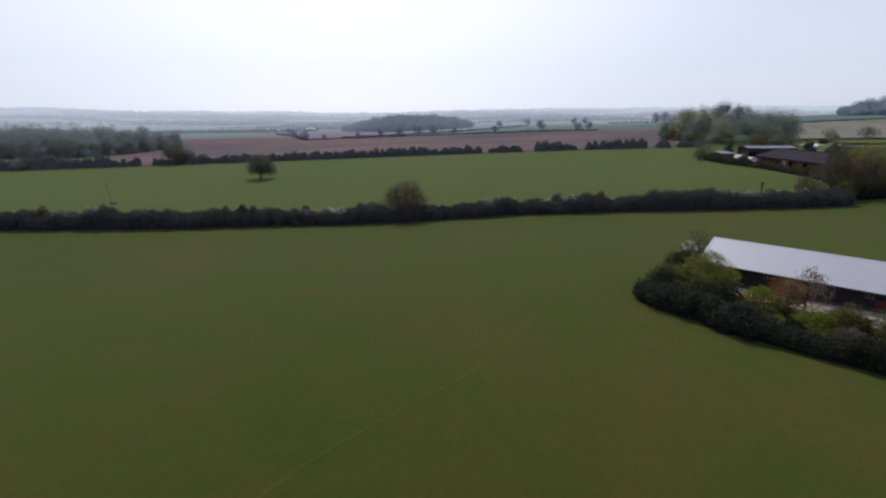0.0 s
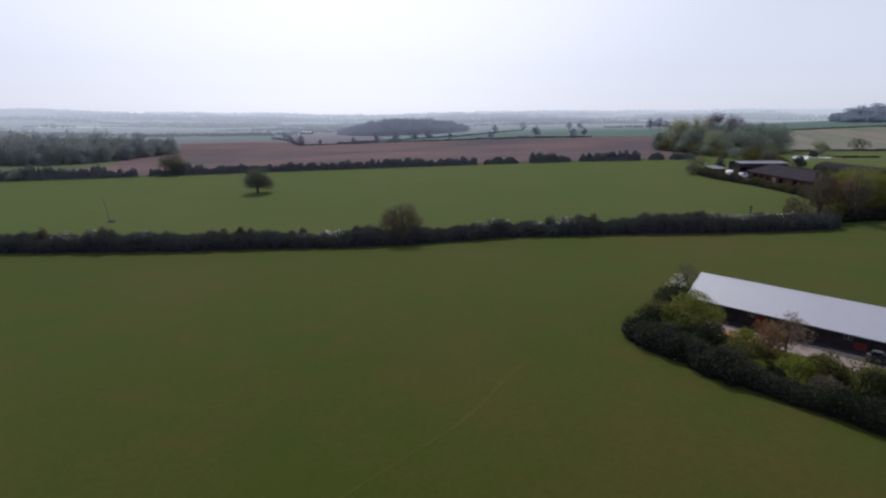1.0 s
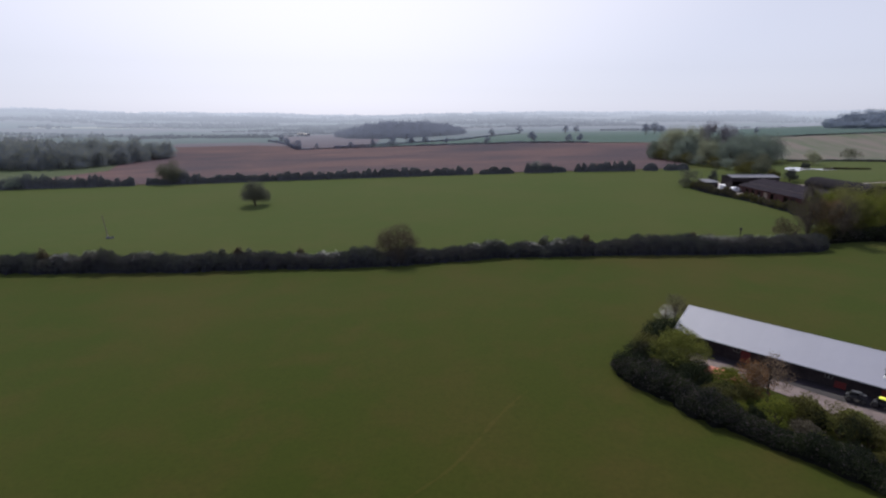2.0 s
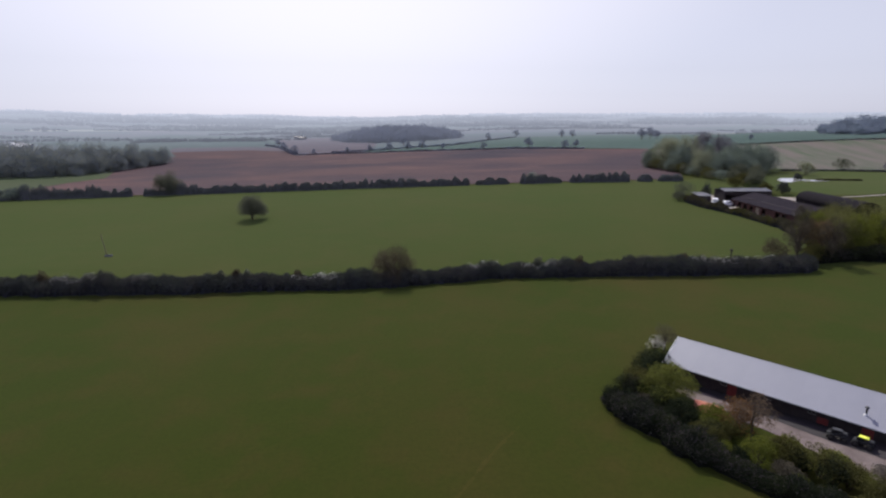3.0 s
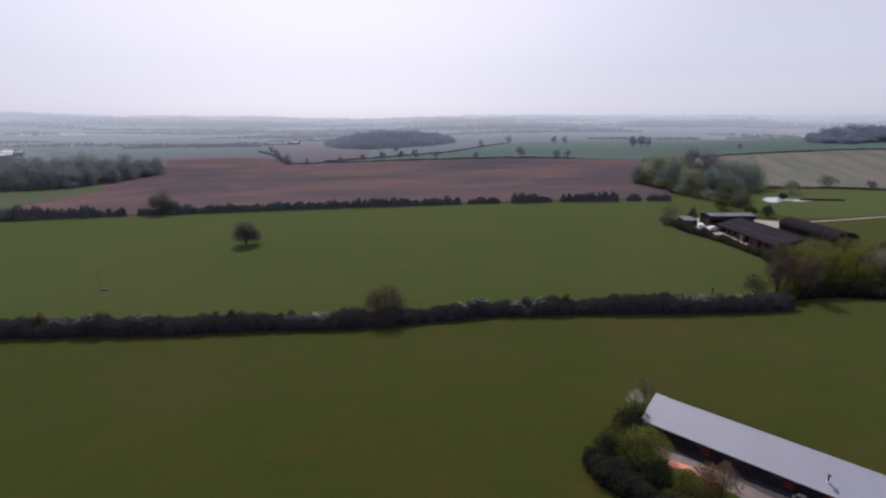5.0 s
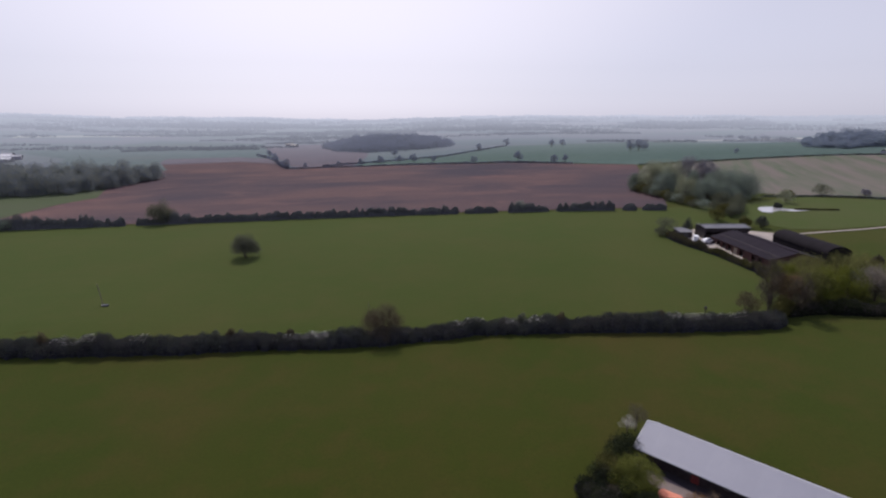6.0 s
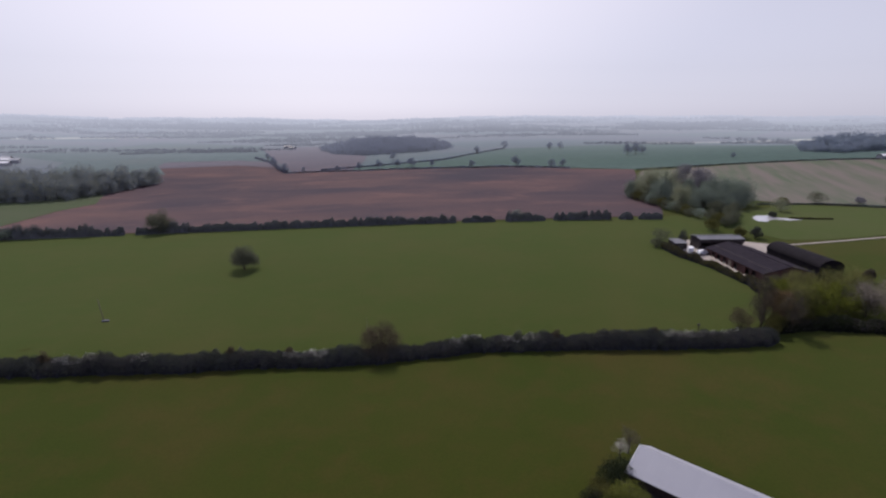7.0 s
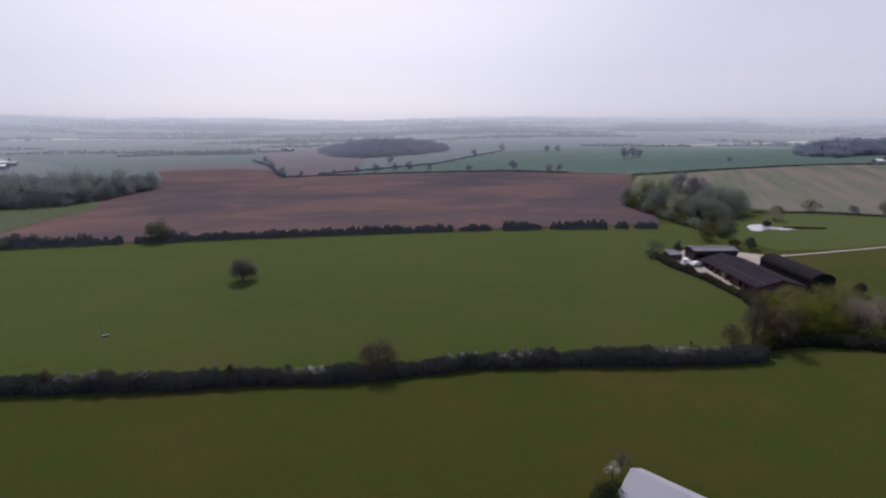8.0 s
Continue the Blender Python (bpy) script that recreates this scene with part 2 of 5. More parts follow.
def lobe_points(rng, centre, radius, n, squash=0.8, hollow=0.5):
    d = rng.normal(size=(n, 3))
    d /= np.linalg.norm(d, axis=1)[:, None]
    ph = rng.uniform(0, 6.28, 3)
    lump = 1 + 0.22 * np.sin(4 * d[:, 0] + ph[0]) * np.sin(5 * d[:, 1] + ph[1]) + 0.15 * np.sin(7 * d[:, 2] + 6 * d[:, 0] + ph[2])
    r = radius * lump * (hollow + (1 - hollow) * rng.uniform(0, 1, n) ** 0.55)
    p = d * r[:, None]
    p[:, 2] *= squash
    return p + np.asarray(centre)


def fuzz_points(rng, centre, radius, n, squash):
    """Points thickest at the middle and thinning outwards, with no skin."""
    return rng.normal(size=(n, 3)) * np.array([0.58, 0.58, 0.58 * squash]) * radius + np.asarray(centre)


def limb(rng, a, b, r0, r1, bow=0.12, steps=5):
    a, b = Vector(a), Vector(b)
    side = Vector(rng.normal(size=3)) * (b - a).length * bow
    pts = [a.lerp(b, k / steps) + side * math.sin(math.pi * k / steps) for k in range(steps + 1)]
    return pts, [r0 + (r1 - r0) * k / steps for k in range(steps + 1)]


def tree(name, m, label, height, spread, material, seed, count=2500, leaf=0.16, trunk=0.28, lobes=14, bole=0.22, squash=0.8, hollow=0.45, group="", category="tree", twigs=0, shape="round", shade_turn=0.0):
    """Trunk and limbs, and a crown of leaf sprays in lobes about the limbs' ends."""
    rng = np.random.default_rng(seed)
    t = thing(name, m, label, category, group)
    wood, pts = bmesh.new(), []
    base_h = height * bole
    top = Vector((rng.normal() * 0.03 * height, rng.normal() * 0.03 * height, height * 0.72))
    p, r = limb(rng, (0, 0, -0.15), top, trunk * height / 9, trunk * height / 45, 0.03, 7)
    add_tube(wood, p, r, 8)
    share = []
    for k in range(lobes):
        a = 2.4 * k + rng.uniform(-0.5, 0.5)
        f = (k + 0.5) / lobes
        if shape == "tall":
            z = base_h + (height - base_h) * (0.1 + 0.8 * f)
            out = spread * 0.55 * (1 - 0.75 * f) * rng.uniform(0.5, 1.1)
            rad = spread * 0.42 * (1 - 0.45 * f)
        elif shape == "airy":
            up, ring = rng.uniform(0.02, 1.0), math.sqrt(rng.uniform(0.05, 1.0))
            z = base_h + (height - base_h) * (0.08 + 0.80 * up)
            out = spread * 0.86 * ring * math.sqrt(max(0.08, 1 - (1.55 * up - 0.62) ** 2))
            rad = spread * rng.uniform(0.17, 0.30)
        else:
            up = rng.uniform(0.0, 1.0) if k % 3 else rng.uniform(0.0, 0.45)
            z = base_h + (height - base_h) * (0.10 + 0.68 * up)
            out = spread * (0.74 - 0.52 * up * up) * rng.uniform(0.6, 1.05)
            rad = spread * rng.uniform(0.30, 0.46)
        c = Vector((math.cos(a) * out, math.sin(a) * out, z))
        start = Vector((0, 0, base_h * rng.uniform(0.85, 1.5) + 0.25 * max(0, z - base_h)))
        p, r = limb(rng, start, c, trunk * height / 28, trunk * height / 110, 0.1, 4)
        add_tube(wood, p, r, 5, False)
        for _ in range(3 + twigs):
            d = Vector(rng.normal(size=3))
            d.z = abs(d.z) * 0.8
            p, r = limb(rng, p[-2], c + d.normalized() * rad * rng.uniform(0.5, 1.0), trunk * height / 120, trunk * height / 400, 0.1, 2)
            add_tube(wood, p, r, 3, False)
            p = [start, c, c]
        share.append((c, rad))
    if shape == "round":
        share.append((Vector((0, 0, base_h + (height - base_h) * 0.5)), spread * 0.6))
    whole = sum(s[1] ** 2 for s in share)
    for c, rad in share:
        n = max(8, int(count * rad * rad / whole))
        pts.append(fuzz_points(rng, c, rad, n, squash) if shape == "airy" else lobe_points(rng, c, rad, n, squash, hollow))
    pts = np.concatenate(pts)
    pts = pts[pts[:, 2] > base_h * 0.5]
    part("trunk", wood, BARK, t)
    part("crown", leaves("crown", pts, leaf, rng, material, shade_turn), None, t)
    return t


def along(path, step):
    """Points along a polyline, rounded by Catmull-Rom, with the way there."""
    p = [np.array(q, float) for q in path]
    p = [2 * p[0] - p[1], *p, 2 * p[-1] - p[-2]]
    out = []
    for a, b, c, d in zip(p, p[1:], p[2:], p[3:]):
        n = max(2, int(np.linalg.norm(c - b) / step))
        for k in range(n):
            t = k / n
            out.append(0.5 * (2 * b + (c - a) * t + (2 * a - 5 * b + 4 * c - d) * t * t + (3 * b - a - 3 * c + d) * t**3))
    out.append(p[-2])
    out = np.array(out)
    way = np.gradient(out, axis=0)
    return out, way / np.linalg.norm(way, axis=1)[:, None]


def hedge(name, path, label, height, width, material, seed, per_metre=260, leaf=0.15, rough=0.22, blossom=0.0, group="hedges", twig=0.25, shift=0.0, core=None, bushes=3.0, notch=0.25, shade_turn=0.5):
    """A hedge along a path: a core coloured for the shade inside, leaf sprays over it, bare twigs and here and there
    blossom.
    """
    rng = np.random.default_rng(seed)
    line, way = along([(x, y + shift) for x, y in path], 0.5)
    n = len(line)
    s = np.r_[0, np.cumsum(np.linalg.norm(np.diff(line, axis=0), axis=1))]
    ph = rng.uniform(0, 6.28, 8)
    def wander(step, spread):
        knots = rng.normal(size=int(s[-1] / step) + 4)
        return spread * np.interp(s / step, np.arange(len(knots)), knots)

    bumps = 1 + rough * (wander(7.0, 0.45) + wander(2.6, 0.4) + wander(1.1, 0.25))
    bumps = np.clip(bumps, 0.6, 1.5)
    at, side_by = [0.0], []
    while at[-1] < s[-1]:
        at.append(at[-1] + bushes * rng.uniform(0.5, 1.6))
        side_by.append(rng.uniform(1 - 0.45 * rough, 1 + 0.3 * rough))
    which = np.clip(np.searchsorted(at, s, "right") - 1, 0, len(side_by) - 1)
    edge = np.minimum(s - np.array(at)[which], np.array(at)[which + 1] - s)
    deep = rng.uniform(0.2, 1.0, len(side_by) + 1)
    near_edge = deep[which + (s - np.array(at)[which] > np.array(at)[which + 1] - s)]
    cut = 1 - notch * near_edge * np.exp(-((edge / 0.45) ** 2))
    bumps = bumps * np.array(side_by)[which] * cut
    taper = np.minimum(1, 0.66 + 0.34 * np.minimum(s, s[-1] - s) / 1.6)
    bumps = bumps * taper
    fat = taper * (0.5 + 0.5 * cut) * np.clip(1 + rough * (wander(4.0, 0.4) + wander(1.3, 0.35)), 0.7, 1.4)
    ground_z = np.array([land(x, y) for x, y in line])
    t = thing(name, Matrix(), label, "hedge", group)
    side = np.stack([way[:, 1], -way[:, 0]], 1)
    # the core, with the inner shade put into its colour
    prof = [(math.cos(a), math.sin(a)) for a in np.linspace(0, math.pi, 9)]
    verts, faces = [], []
    for i in range(n):
        for cx, cz in prof:
            jig = 1 + 0.12 * rng.normal()
            o = cx * width * 0.40 * fat[i] * jig
            verts.append((line[i, 0] + side[i, 0] * o, line[i, 1] + side[i, 1] * o, ground_z[i] - 0.1 + 0.1 * (cz > 0.01) + height * bumps[i] * 0.80 * abs(cz) ** 0.6 * (0.94 + 0.1 * jig - 0.1)))
    for i in range(n - 1):
        for k in range(8):
            a = i * 9 + k
            faces.append((a, a + 1, a + 10, a + 9))
    faces += [tuple(range(9))[::-1], tuple(range((n - 1) * 9, n * 9))]
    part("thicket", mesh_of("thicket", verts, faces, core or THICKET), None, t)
    # sprays over it
    count = int(s[-1] * per_metre)
    at = rng.uniform(0, n - 1.001, count)
    i, f = at.astype(int), at - at.astype(int)
    mixd = lambda arr: arr[i] * (1 - f) + arr[i + 1] * f  # noqa: E731
    a = np.where(rng.uniform(0, 1, count) < 0.5, np.arccos(rng.uniform(-1, 1, count)), rng.uniform(0.0, math.pi, count)) * 0.94 + 0.03 * math.pi
    rr = 0.80 + 0.28 * rng.uniform(0, 1, count) ** 1.3
    fine = 1 + 0.05 * np.sin(mixd(s) * 2.3 + 5 * a + ph[6]) + 0.05 * rng.normal(size=count)
    o = np.cos(a) * width * 0.5 * mixd(fat) * rr * fine
    z = mixd(ground_z) + height * mixd(bumps) * np.abs(np.sin(a)) ** 0.6 * rr * fine
    x, y = mixd(line[:, 0]) + mixd(side[:, 0]) * o, mixd(line[:, 1]) + mixd(side[:, 1]) * o
    pts = np.stack([x, y, z], 1)
    kind = rng.uniform(0, 1, count)
    patchy = np.sin(mixd(s) / 4.7 + ph[1]) + 0.7 * np.sin(mixd(s) / 1.9 + ph[2])
    bare = (kind < twig) & (patchy > -0.4) | (kind < twig * 0.3)
    flower = (kind > 1 - blossom * 2.2) & (np.sin(mixd(s) / 6.1 + ph[5]) + 0.6 * np.sin(mixd(s) / 2.3 + ph[6]) > 0.6) & (np.sin(a) > 0.6) & (np.cos(a) < 0.5)
    part("foliage", leaves("foliage", pts[~bare & ~flower], leaf, rng, material, shade_turn), None, t)
    if bare.any():
        part("twig_work", leaves("twig_work", pts[bare], leaf * 1.15, rng, HEDGE_TWIG, shade_turn), None, t, "bare brown twigs")
    if flower.any():
        part("blossom", leaves("blossom", pts[flower] + np.array([0, 0, 0.08]), leaf, rng, BLOSSOM), None, t, "white blossom")
    return t


def bush(name, x, y, label, height, spread, material, seed, count=1800, leaf=0.12, group="shrubs", lobes=9, category="shrub", squash=0.85):
    """Many stems from one root, leafy nearly to the ground."""
    rng = np.random.default_rng(seed)
    t = thing(name, pose(x, y, land(x, y)), label, category, group)
    wood, pts = bmesh.new(), []
    for k in range(lobes):
        a, f = 2.4 * k + rng.uniform(-0.4, 0.4), math.sqrt((k + 0.4) / lobes)
        rad = spread * rng.uniform(0.34, 0.5)
        c = Vector((math.cos(a) * spread * 0.62 * f, math.sin(a) * spread * 0.62 * f, height * (0.28 + 0.46 * (1 - f * f) + 0.12 * rng.uniform(-1, 1)) + 0.1))
        p, r = limb(rng, (0.1 * math.cos(a), 0.1 * math.sin(a), -0.1), c, 0.05, 0.015, 0.1, 3)
        add_tube(wood, p, r, 4, False)
        pts.append(lobe_points(rng, c, rad, count // lobes, squash * height / (spread * 1.5), 0.55))
    pts = np.concatenate(pts)
    pts = pts[pts[:, 2] > 0.02]
    part("stems", wood, BARK, t)
    part("foliage", leaves("foliage", pts, leaf, rng, material), None, t)
    return t


def field(name, outline, material, label, category="field", lift=0.04, step=12.0, kind="structure"):
    """A sheet that lies on the land inside an outline."""
    bm = bmesh.new()
    bm.faces.new([bm.verts.new((x, y, 0)) for x, y in outline])
    xs, ys = [p[0] for p in outline], [p[1] for p in outline]
    for lo, hi, no in ((min(xs), max(xs), (1, 0, 0)), (min(ys), max(ys), (0, 1, 0))):
        v = math.ceil(lo / step) * step
        while v < hi:
            bmesh.ops.bisect_plane(bm, geom=bm.verts[:] + bm.edges[:] + bm.faces[:], plane_co=(v if no[0] else 0, v if no[1] else 0, 0), plane_no=no)
            v += step
    for v in bm.verts:
        v.co.z = land(v.co.x, v.co.y) + lift
    ob = part(name, bm, material)
    if ob.data.polygons and ob.data.polygons[0].normal.z < 0:
        ob.data.flip_normals()
    return tagged(ob, label, category, kind=kind)


# ---- the ground ----
def far_material(name):
    k = Mat(name)
    vor = k.n.new("ShaderNodeTexVoronoi")
    vor.inputs["Scale"].default_value = 0.0042
    mp = k.n.new("ShaderNodeMapping")
    mp.inputs["Rotation"].default_value = (0, 0, 0.5)
    mp.inputs["Scale"].default_value = (0.75, 1.35, 1)
    k.l.new(k.coord, mp.inputs[0])
    k.l.new(mp.outputs[0], vor.inputs["Vector"])
    sep = k.n.new("ShaderNodeSeparateColor")
    k.l.new(vor.outputs["Color"], sep.inputs[0])
    # Greyed, bluish crop tones paint the haze over far land.
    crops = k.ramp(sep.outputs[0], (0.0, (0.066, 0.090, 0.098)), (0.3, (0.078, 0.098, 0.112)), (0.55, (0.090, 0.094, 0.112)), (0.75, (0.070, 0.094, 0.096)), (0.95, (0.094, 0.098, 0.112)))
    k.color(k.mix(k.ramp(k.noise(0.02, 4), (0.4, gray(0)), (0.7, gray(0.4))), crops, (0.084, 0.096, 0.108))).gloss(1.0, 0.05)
    return k


FARM_FAR = far_material("far_farmland").m
HAZEHILLS = far_material("hazed_hills").m


def hazed(m):
    """Paints haze over far country: mixes in an air-coloured glow, the stronger the further it lies."""
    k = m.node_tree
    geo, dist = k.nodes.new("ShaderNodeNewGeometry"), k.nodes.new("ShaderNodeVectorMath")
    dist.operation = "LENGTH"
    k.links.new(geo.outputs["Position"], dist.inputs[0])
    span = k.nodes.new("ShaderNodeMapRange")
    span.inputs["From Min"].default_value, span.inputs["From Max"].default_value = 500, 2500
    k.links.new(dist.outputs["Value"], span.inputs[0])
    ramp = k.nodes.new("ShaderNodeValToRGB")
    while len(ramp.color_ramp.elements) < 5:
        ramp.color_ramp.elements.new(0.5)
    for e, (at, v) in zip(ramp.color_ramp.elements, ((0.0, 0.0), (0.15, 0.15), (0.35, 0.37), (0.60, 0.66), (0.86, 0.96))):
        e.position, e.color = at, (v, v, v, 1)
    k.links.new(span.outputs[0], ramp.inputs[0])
    # The emission is no light source; it stands in for the haze.
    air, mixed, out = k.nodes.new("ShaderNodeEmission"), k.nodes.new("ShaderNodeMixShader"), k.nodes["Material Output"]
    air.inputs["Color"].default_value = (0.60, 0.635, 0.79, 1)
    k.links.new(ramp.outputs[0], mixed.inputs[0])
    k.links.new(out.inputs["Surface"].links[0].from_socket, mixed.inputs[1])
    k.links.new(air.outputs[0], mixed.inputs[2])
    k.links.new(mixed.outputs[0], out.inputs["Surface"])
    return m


for m in (FARM_FAR, HAZEHILLS):
    hazed(m)


def ground_sheet():
    sectors, radii = 300, [0.0] + [4.0 * 1.0518**k for k in range(140)]
    verts, faces, slots = [(0, 0, land(0, 0))], [], []
    for r in radii[1:]:
        for s in range(sectors):
            a = 2 * math.pi * s / sectors
            verts.append((r * math.cos(a), r * math.sin(a), land(r * math.cos(a), r * math.sin(a))))
    for s in range(sectors):
        faces.append((0, 1 + s, 1 + (s + 1) % sectors))
        slots.append(0)
    for k in range(1, len(radii) - 1):
        a, b = 1 + (k - 1) * sectors, 1 + k * sectors
        for s in range(sectors):
            t = (s + 1) % sectors
            faces.append((a + s, b + s, b + t, a + t))
            slots.append(0 if radii[k] < 470 else 1 if radii[k] < 1000 else 2)
    me = mesh_of("ground", verts, faces)
    for m in (MEADOW, FARM_FAR, HAZEHILLS):
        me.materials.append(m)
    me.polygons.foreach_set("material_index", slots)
    ob = smooth(new("ground", me))
    return tagged(ob, "green grazed meadow running on to hazy farmland and low hills", "ground", kind="structure")


ground_sheet()

# ---- fields, yards, water ----
def plough_material():
    k = Mat("ploughed_earth")
    wide, mid, fine = k.noise(0.010, 5, 0.55, (0.8, 1.4, 1, 8), 0.5), k.noise(0.030, 6, 0.62, (0.8, 1.5, 1, 8), 0.5), k.noise(1.2, 5, 0.7)
    col = k.mix(k.ramp(wide, (0.36, gray(0)), (0.66, gray(1))), (0.036, 0.030, 0.040), (0.082, 0.050, 0.050))
    col = k.mix(k.ramp(mid, (0.52, gray(0)), (0.76, gray(0.5))), col, (0.145, 0.078, 0.066))
    col = k.mix(1.0, col, k.ramp(fine, (0.2, gray(0.8)), (0.8, gray(1.2))), "MULTIPLY")
    return k.color(col).gloss(1.0, 0.05).bump(fine, 0.08).m


def stripe_material():
    k = Mat("drilled_crop")
    wave = k.n.new("ShaderNodeTexWave")
    wave.inputs["Scale"].default_value, wave.inputs["Distortion"].default_value = 0.019, 3.5
    mp = k.n.new("ShaderNodeMapping")
    mp.inputs["Rotation"].default_value = (0, 0, radians(18))
    k.l.new(k.coord, mp.inputs[0])
    k.l.new(mp.outputs[0], wave.inputs["Vector"])
    n = k.noise(0.02, 4, 0.6)
    rows = k.noise(0.05, 4, 0.6, (0.16, 1.5, 1, 112), 0.2)
    col = k.mix(k.ramp(wave.outputs["Fac"], (0.25, gray(0)), (0.75, gray(0.35))), (0.110, 0.094, 0.086), (0.080, 0.088, 0.062))
    col = k.mix(k.ramp(rows, (0.44, gray(0)), (0.60, gray(0.85))), col, (0.060, 0.078, 0.050))
    col = k.mix(k.ramp(n, (0.46, gray(0)), (0.68, gray(0.45))), col, (0.110, 0.094, 0.086))
    return k.color(col).gloss(1.0, 0.05).m


PLOUGH, STRIPES = plough_material(), stripe_material()
# Wheat and far plough take haze as blue-grey tones plus a distance glow.
CROP = hazed(rough_material("young_wheat", (0.046, 0.073, 0.066), (0.055, 0.082, 0.074), 0.02, 1.0, 0.05, 0.0))
HAZYCROP = hazed(rough_material("hazy_young_wheat", (0.074, 0.098, 0.098), (0.086, 0.108, 0.108), 0.012, 1.0, 0.0, 0.0, c=(0.098, 0.106, 0.102)))
HAZYPLOUGH = hazed(rough_material("hazed_plough_earth", (0.072, 0.064, 0.080), (0.086, 0.074, 0.088), 0.02, 1.0, 0.05, 0.0))
DRYCROP = hazed(rough_material("pale_stubble", (0.30, 0.305, 0.27), (0.36, 0.36, 0.32), 0.02, 1.0, 0.05, 0.0))
PASTURE = meadow_material("pasture_grass", (0.034, 0.045, 0.013), (0.040, 0.049, 0.016), (0.046, 0.046, 0.020))
# Paler, bluer copy of the pasture green, with haze put into the colour.
LEFTPASTURE = meadow_material("hazed_pasture_grass", (0.040, 0.050, 0.029), (0.046, 0.053, 0.034), (0.052, 0.052, 0.039))
GRAVEL = rough_material("yard_gravel", (0.118, 0.094, 0.090), (0.158, 0.126, 0.118), 0.8, 0.95, 0.1, 0.02, c=(0.09, 0.07, 0.066))
CONCRETE = rough_material("pale_concrete", (0.20, 0.175, 0.16), (0.27, 0.235, 0.215), 0.4, 0.9, 0.2, 0.01)
SAND = rough_material("red_sand", (0.40, 0.14, 0.095), (0.52, 0.21, 0.15), 1.5, 0.95, 0.1, 0.03)
# The pale base colour stands in for part of the bright sky reflection.
WATER = Mat("pond_water").color((0.30, 0.30, 0.31)).gloss(0.05, 0.7).m

FARMEADOW = meadow_material("fresh_meadow_grass", (0.0226, 0.0308, 0.0054), (0.0276, 0.0324, 0.0068), (0.037, 0.0332, 0.0100), 0.108)
field("far_meadow", [(-320, 101), (-110, 95.0), (-85, 94.0), (-57, 94.2), (-33, 95.4), (-3, 96), (16, 98.4), (51, 95.9), (69, 95.6), (76, 101), (82, 112), (85, 124.5), (84.2, 134), (82.3, 145), (79, 155), (78.3, 164), (86, 174), (101, 178), (111, 190), (112, 206), (104, 212), (98, 210), (50, 210), (-60, 216), (-220, 212), (-320, 205)], FARMEADOW, "fresh green meadow between two hedges", lift=0.05)
field("ploughed_field", [(-194, 222), (-115, 219), (-40, 219), (17, 216.5), (60, 213.5), (99, 211.5), (107, 232), (107, 262), (117, 278), (125, 312), (141, 348), (153, 386), (112, 410), (73, 437), (-19, 455), (-108, 460), (-128, 512), (-180, 545), (-246, 520), (-232, 470), (-216, 430), (-216, 380), (-195, 330), (-201, 305), (-193, 252)], PLOUGH, "bare red-brown ploughed field with paler dry streaks", lift=0.15)
# The plough's far end, cut off to carry the haze tone.
field("far_ploughed_field", [(-128, 513), (-150, 575), (-200, 612), (-272, 590), (-252, 535), (-246.5, 521), (-180, 546)], HAZYPLOUGH, "ploughed field far off, greyed by painted haze", lift=0.18)
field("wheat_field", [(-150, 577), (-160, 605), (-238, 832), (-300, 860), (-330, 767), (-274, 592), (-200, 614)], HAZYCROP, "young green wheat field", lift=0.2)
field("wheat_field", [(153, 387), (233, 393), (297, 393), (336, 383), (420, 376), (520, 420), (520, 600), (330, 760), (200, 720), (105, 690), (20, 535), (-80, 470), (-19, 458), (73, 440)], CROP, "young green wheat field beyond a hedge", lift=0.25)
field("far_ploughed_field", [(-110, 470), (-58, 462), (-58, 575), (-64, 645), (-140, 800), (-150, 905), (-236, 830), (-158, 603)], HAZYPLOUGH, "ploughed field far off, greyed by painted haze", lift=0.3)
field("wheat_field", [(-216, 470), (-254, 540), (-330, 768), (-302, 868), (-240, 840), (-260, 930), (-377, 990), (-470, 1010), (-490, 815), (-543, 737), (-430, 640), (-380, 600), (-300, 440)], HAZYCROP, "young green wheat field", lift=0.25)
field("drilled_field", [(153, 373), (233, 391), (297, 390.5), (336, 381), (420, 375), (330, 180), (240, 195), (199, 217), (167, 231), (157, 240), (128, 262), (118, 278), (126, 312), (141, 347)], STRIPES, "pale drilled field with green and tan stripes", lift=0.2)
field("stubble_field", [(-735, 1022), (-640, 1085), (-520, 1130), (-530, 1160), (-650, 1112), (-748, 1046)], DRYCROP, "narrow pale field far off", lift=0.4, step=40)
field("stubble_field", [(310, 788), (469, 800), (696, 892), (690, 915), (460, 822), (305, 806)], DRYCROP, "narrow pale field far off", lift=0.4, step=40)
field("back_pasture", [(104, 206), (110, 192), (121, 168), (135, 167), (155, 170.5), (230, 186), (236, 193), (198, 215), (166, 228), (145, 222), (124, 212)], PASTURE, "bright green pasture behind the farm", lift=0.08)
POND = [(128.5, 196), (130, 202), (134, 206.5), (139, 206), (141, 201), (147, 196.5), (141, 195.5), (136, 198), (131, 194.5)]
field("left_pasture", [(-420, 205), (-300, 208), (-220, 214), (-196, 223), (-194, 252), (-202, 305), (-196, 330), (-206, 374), (-200, 420), (-300, 440), (-470, 420)], LEFTPASTURE, "green pasture below the wood, paled by painted haze", lift=0.1)
pond = field("pond", POND, WATER, "small pond, its water painted pale for the reflected white sky", "pond", lift=0.12, step=50)
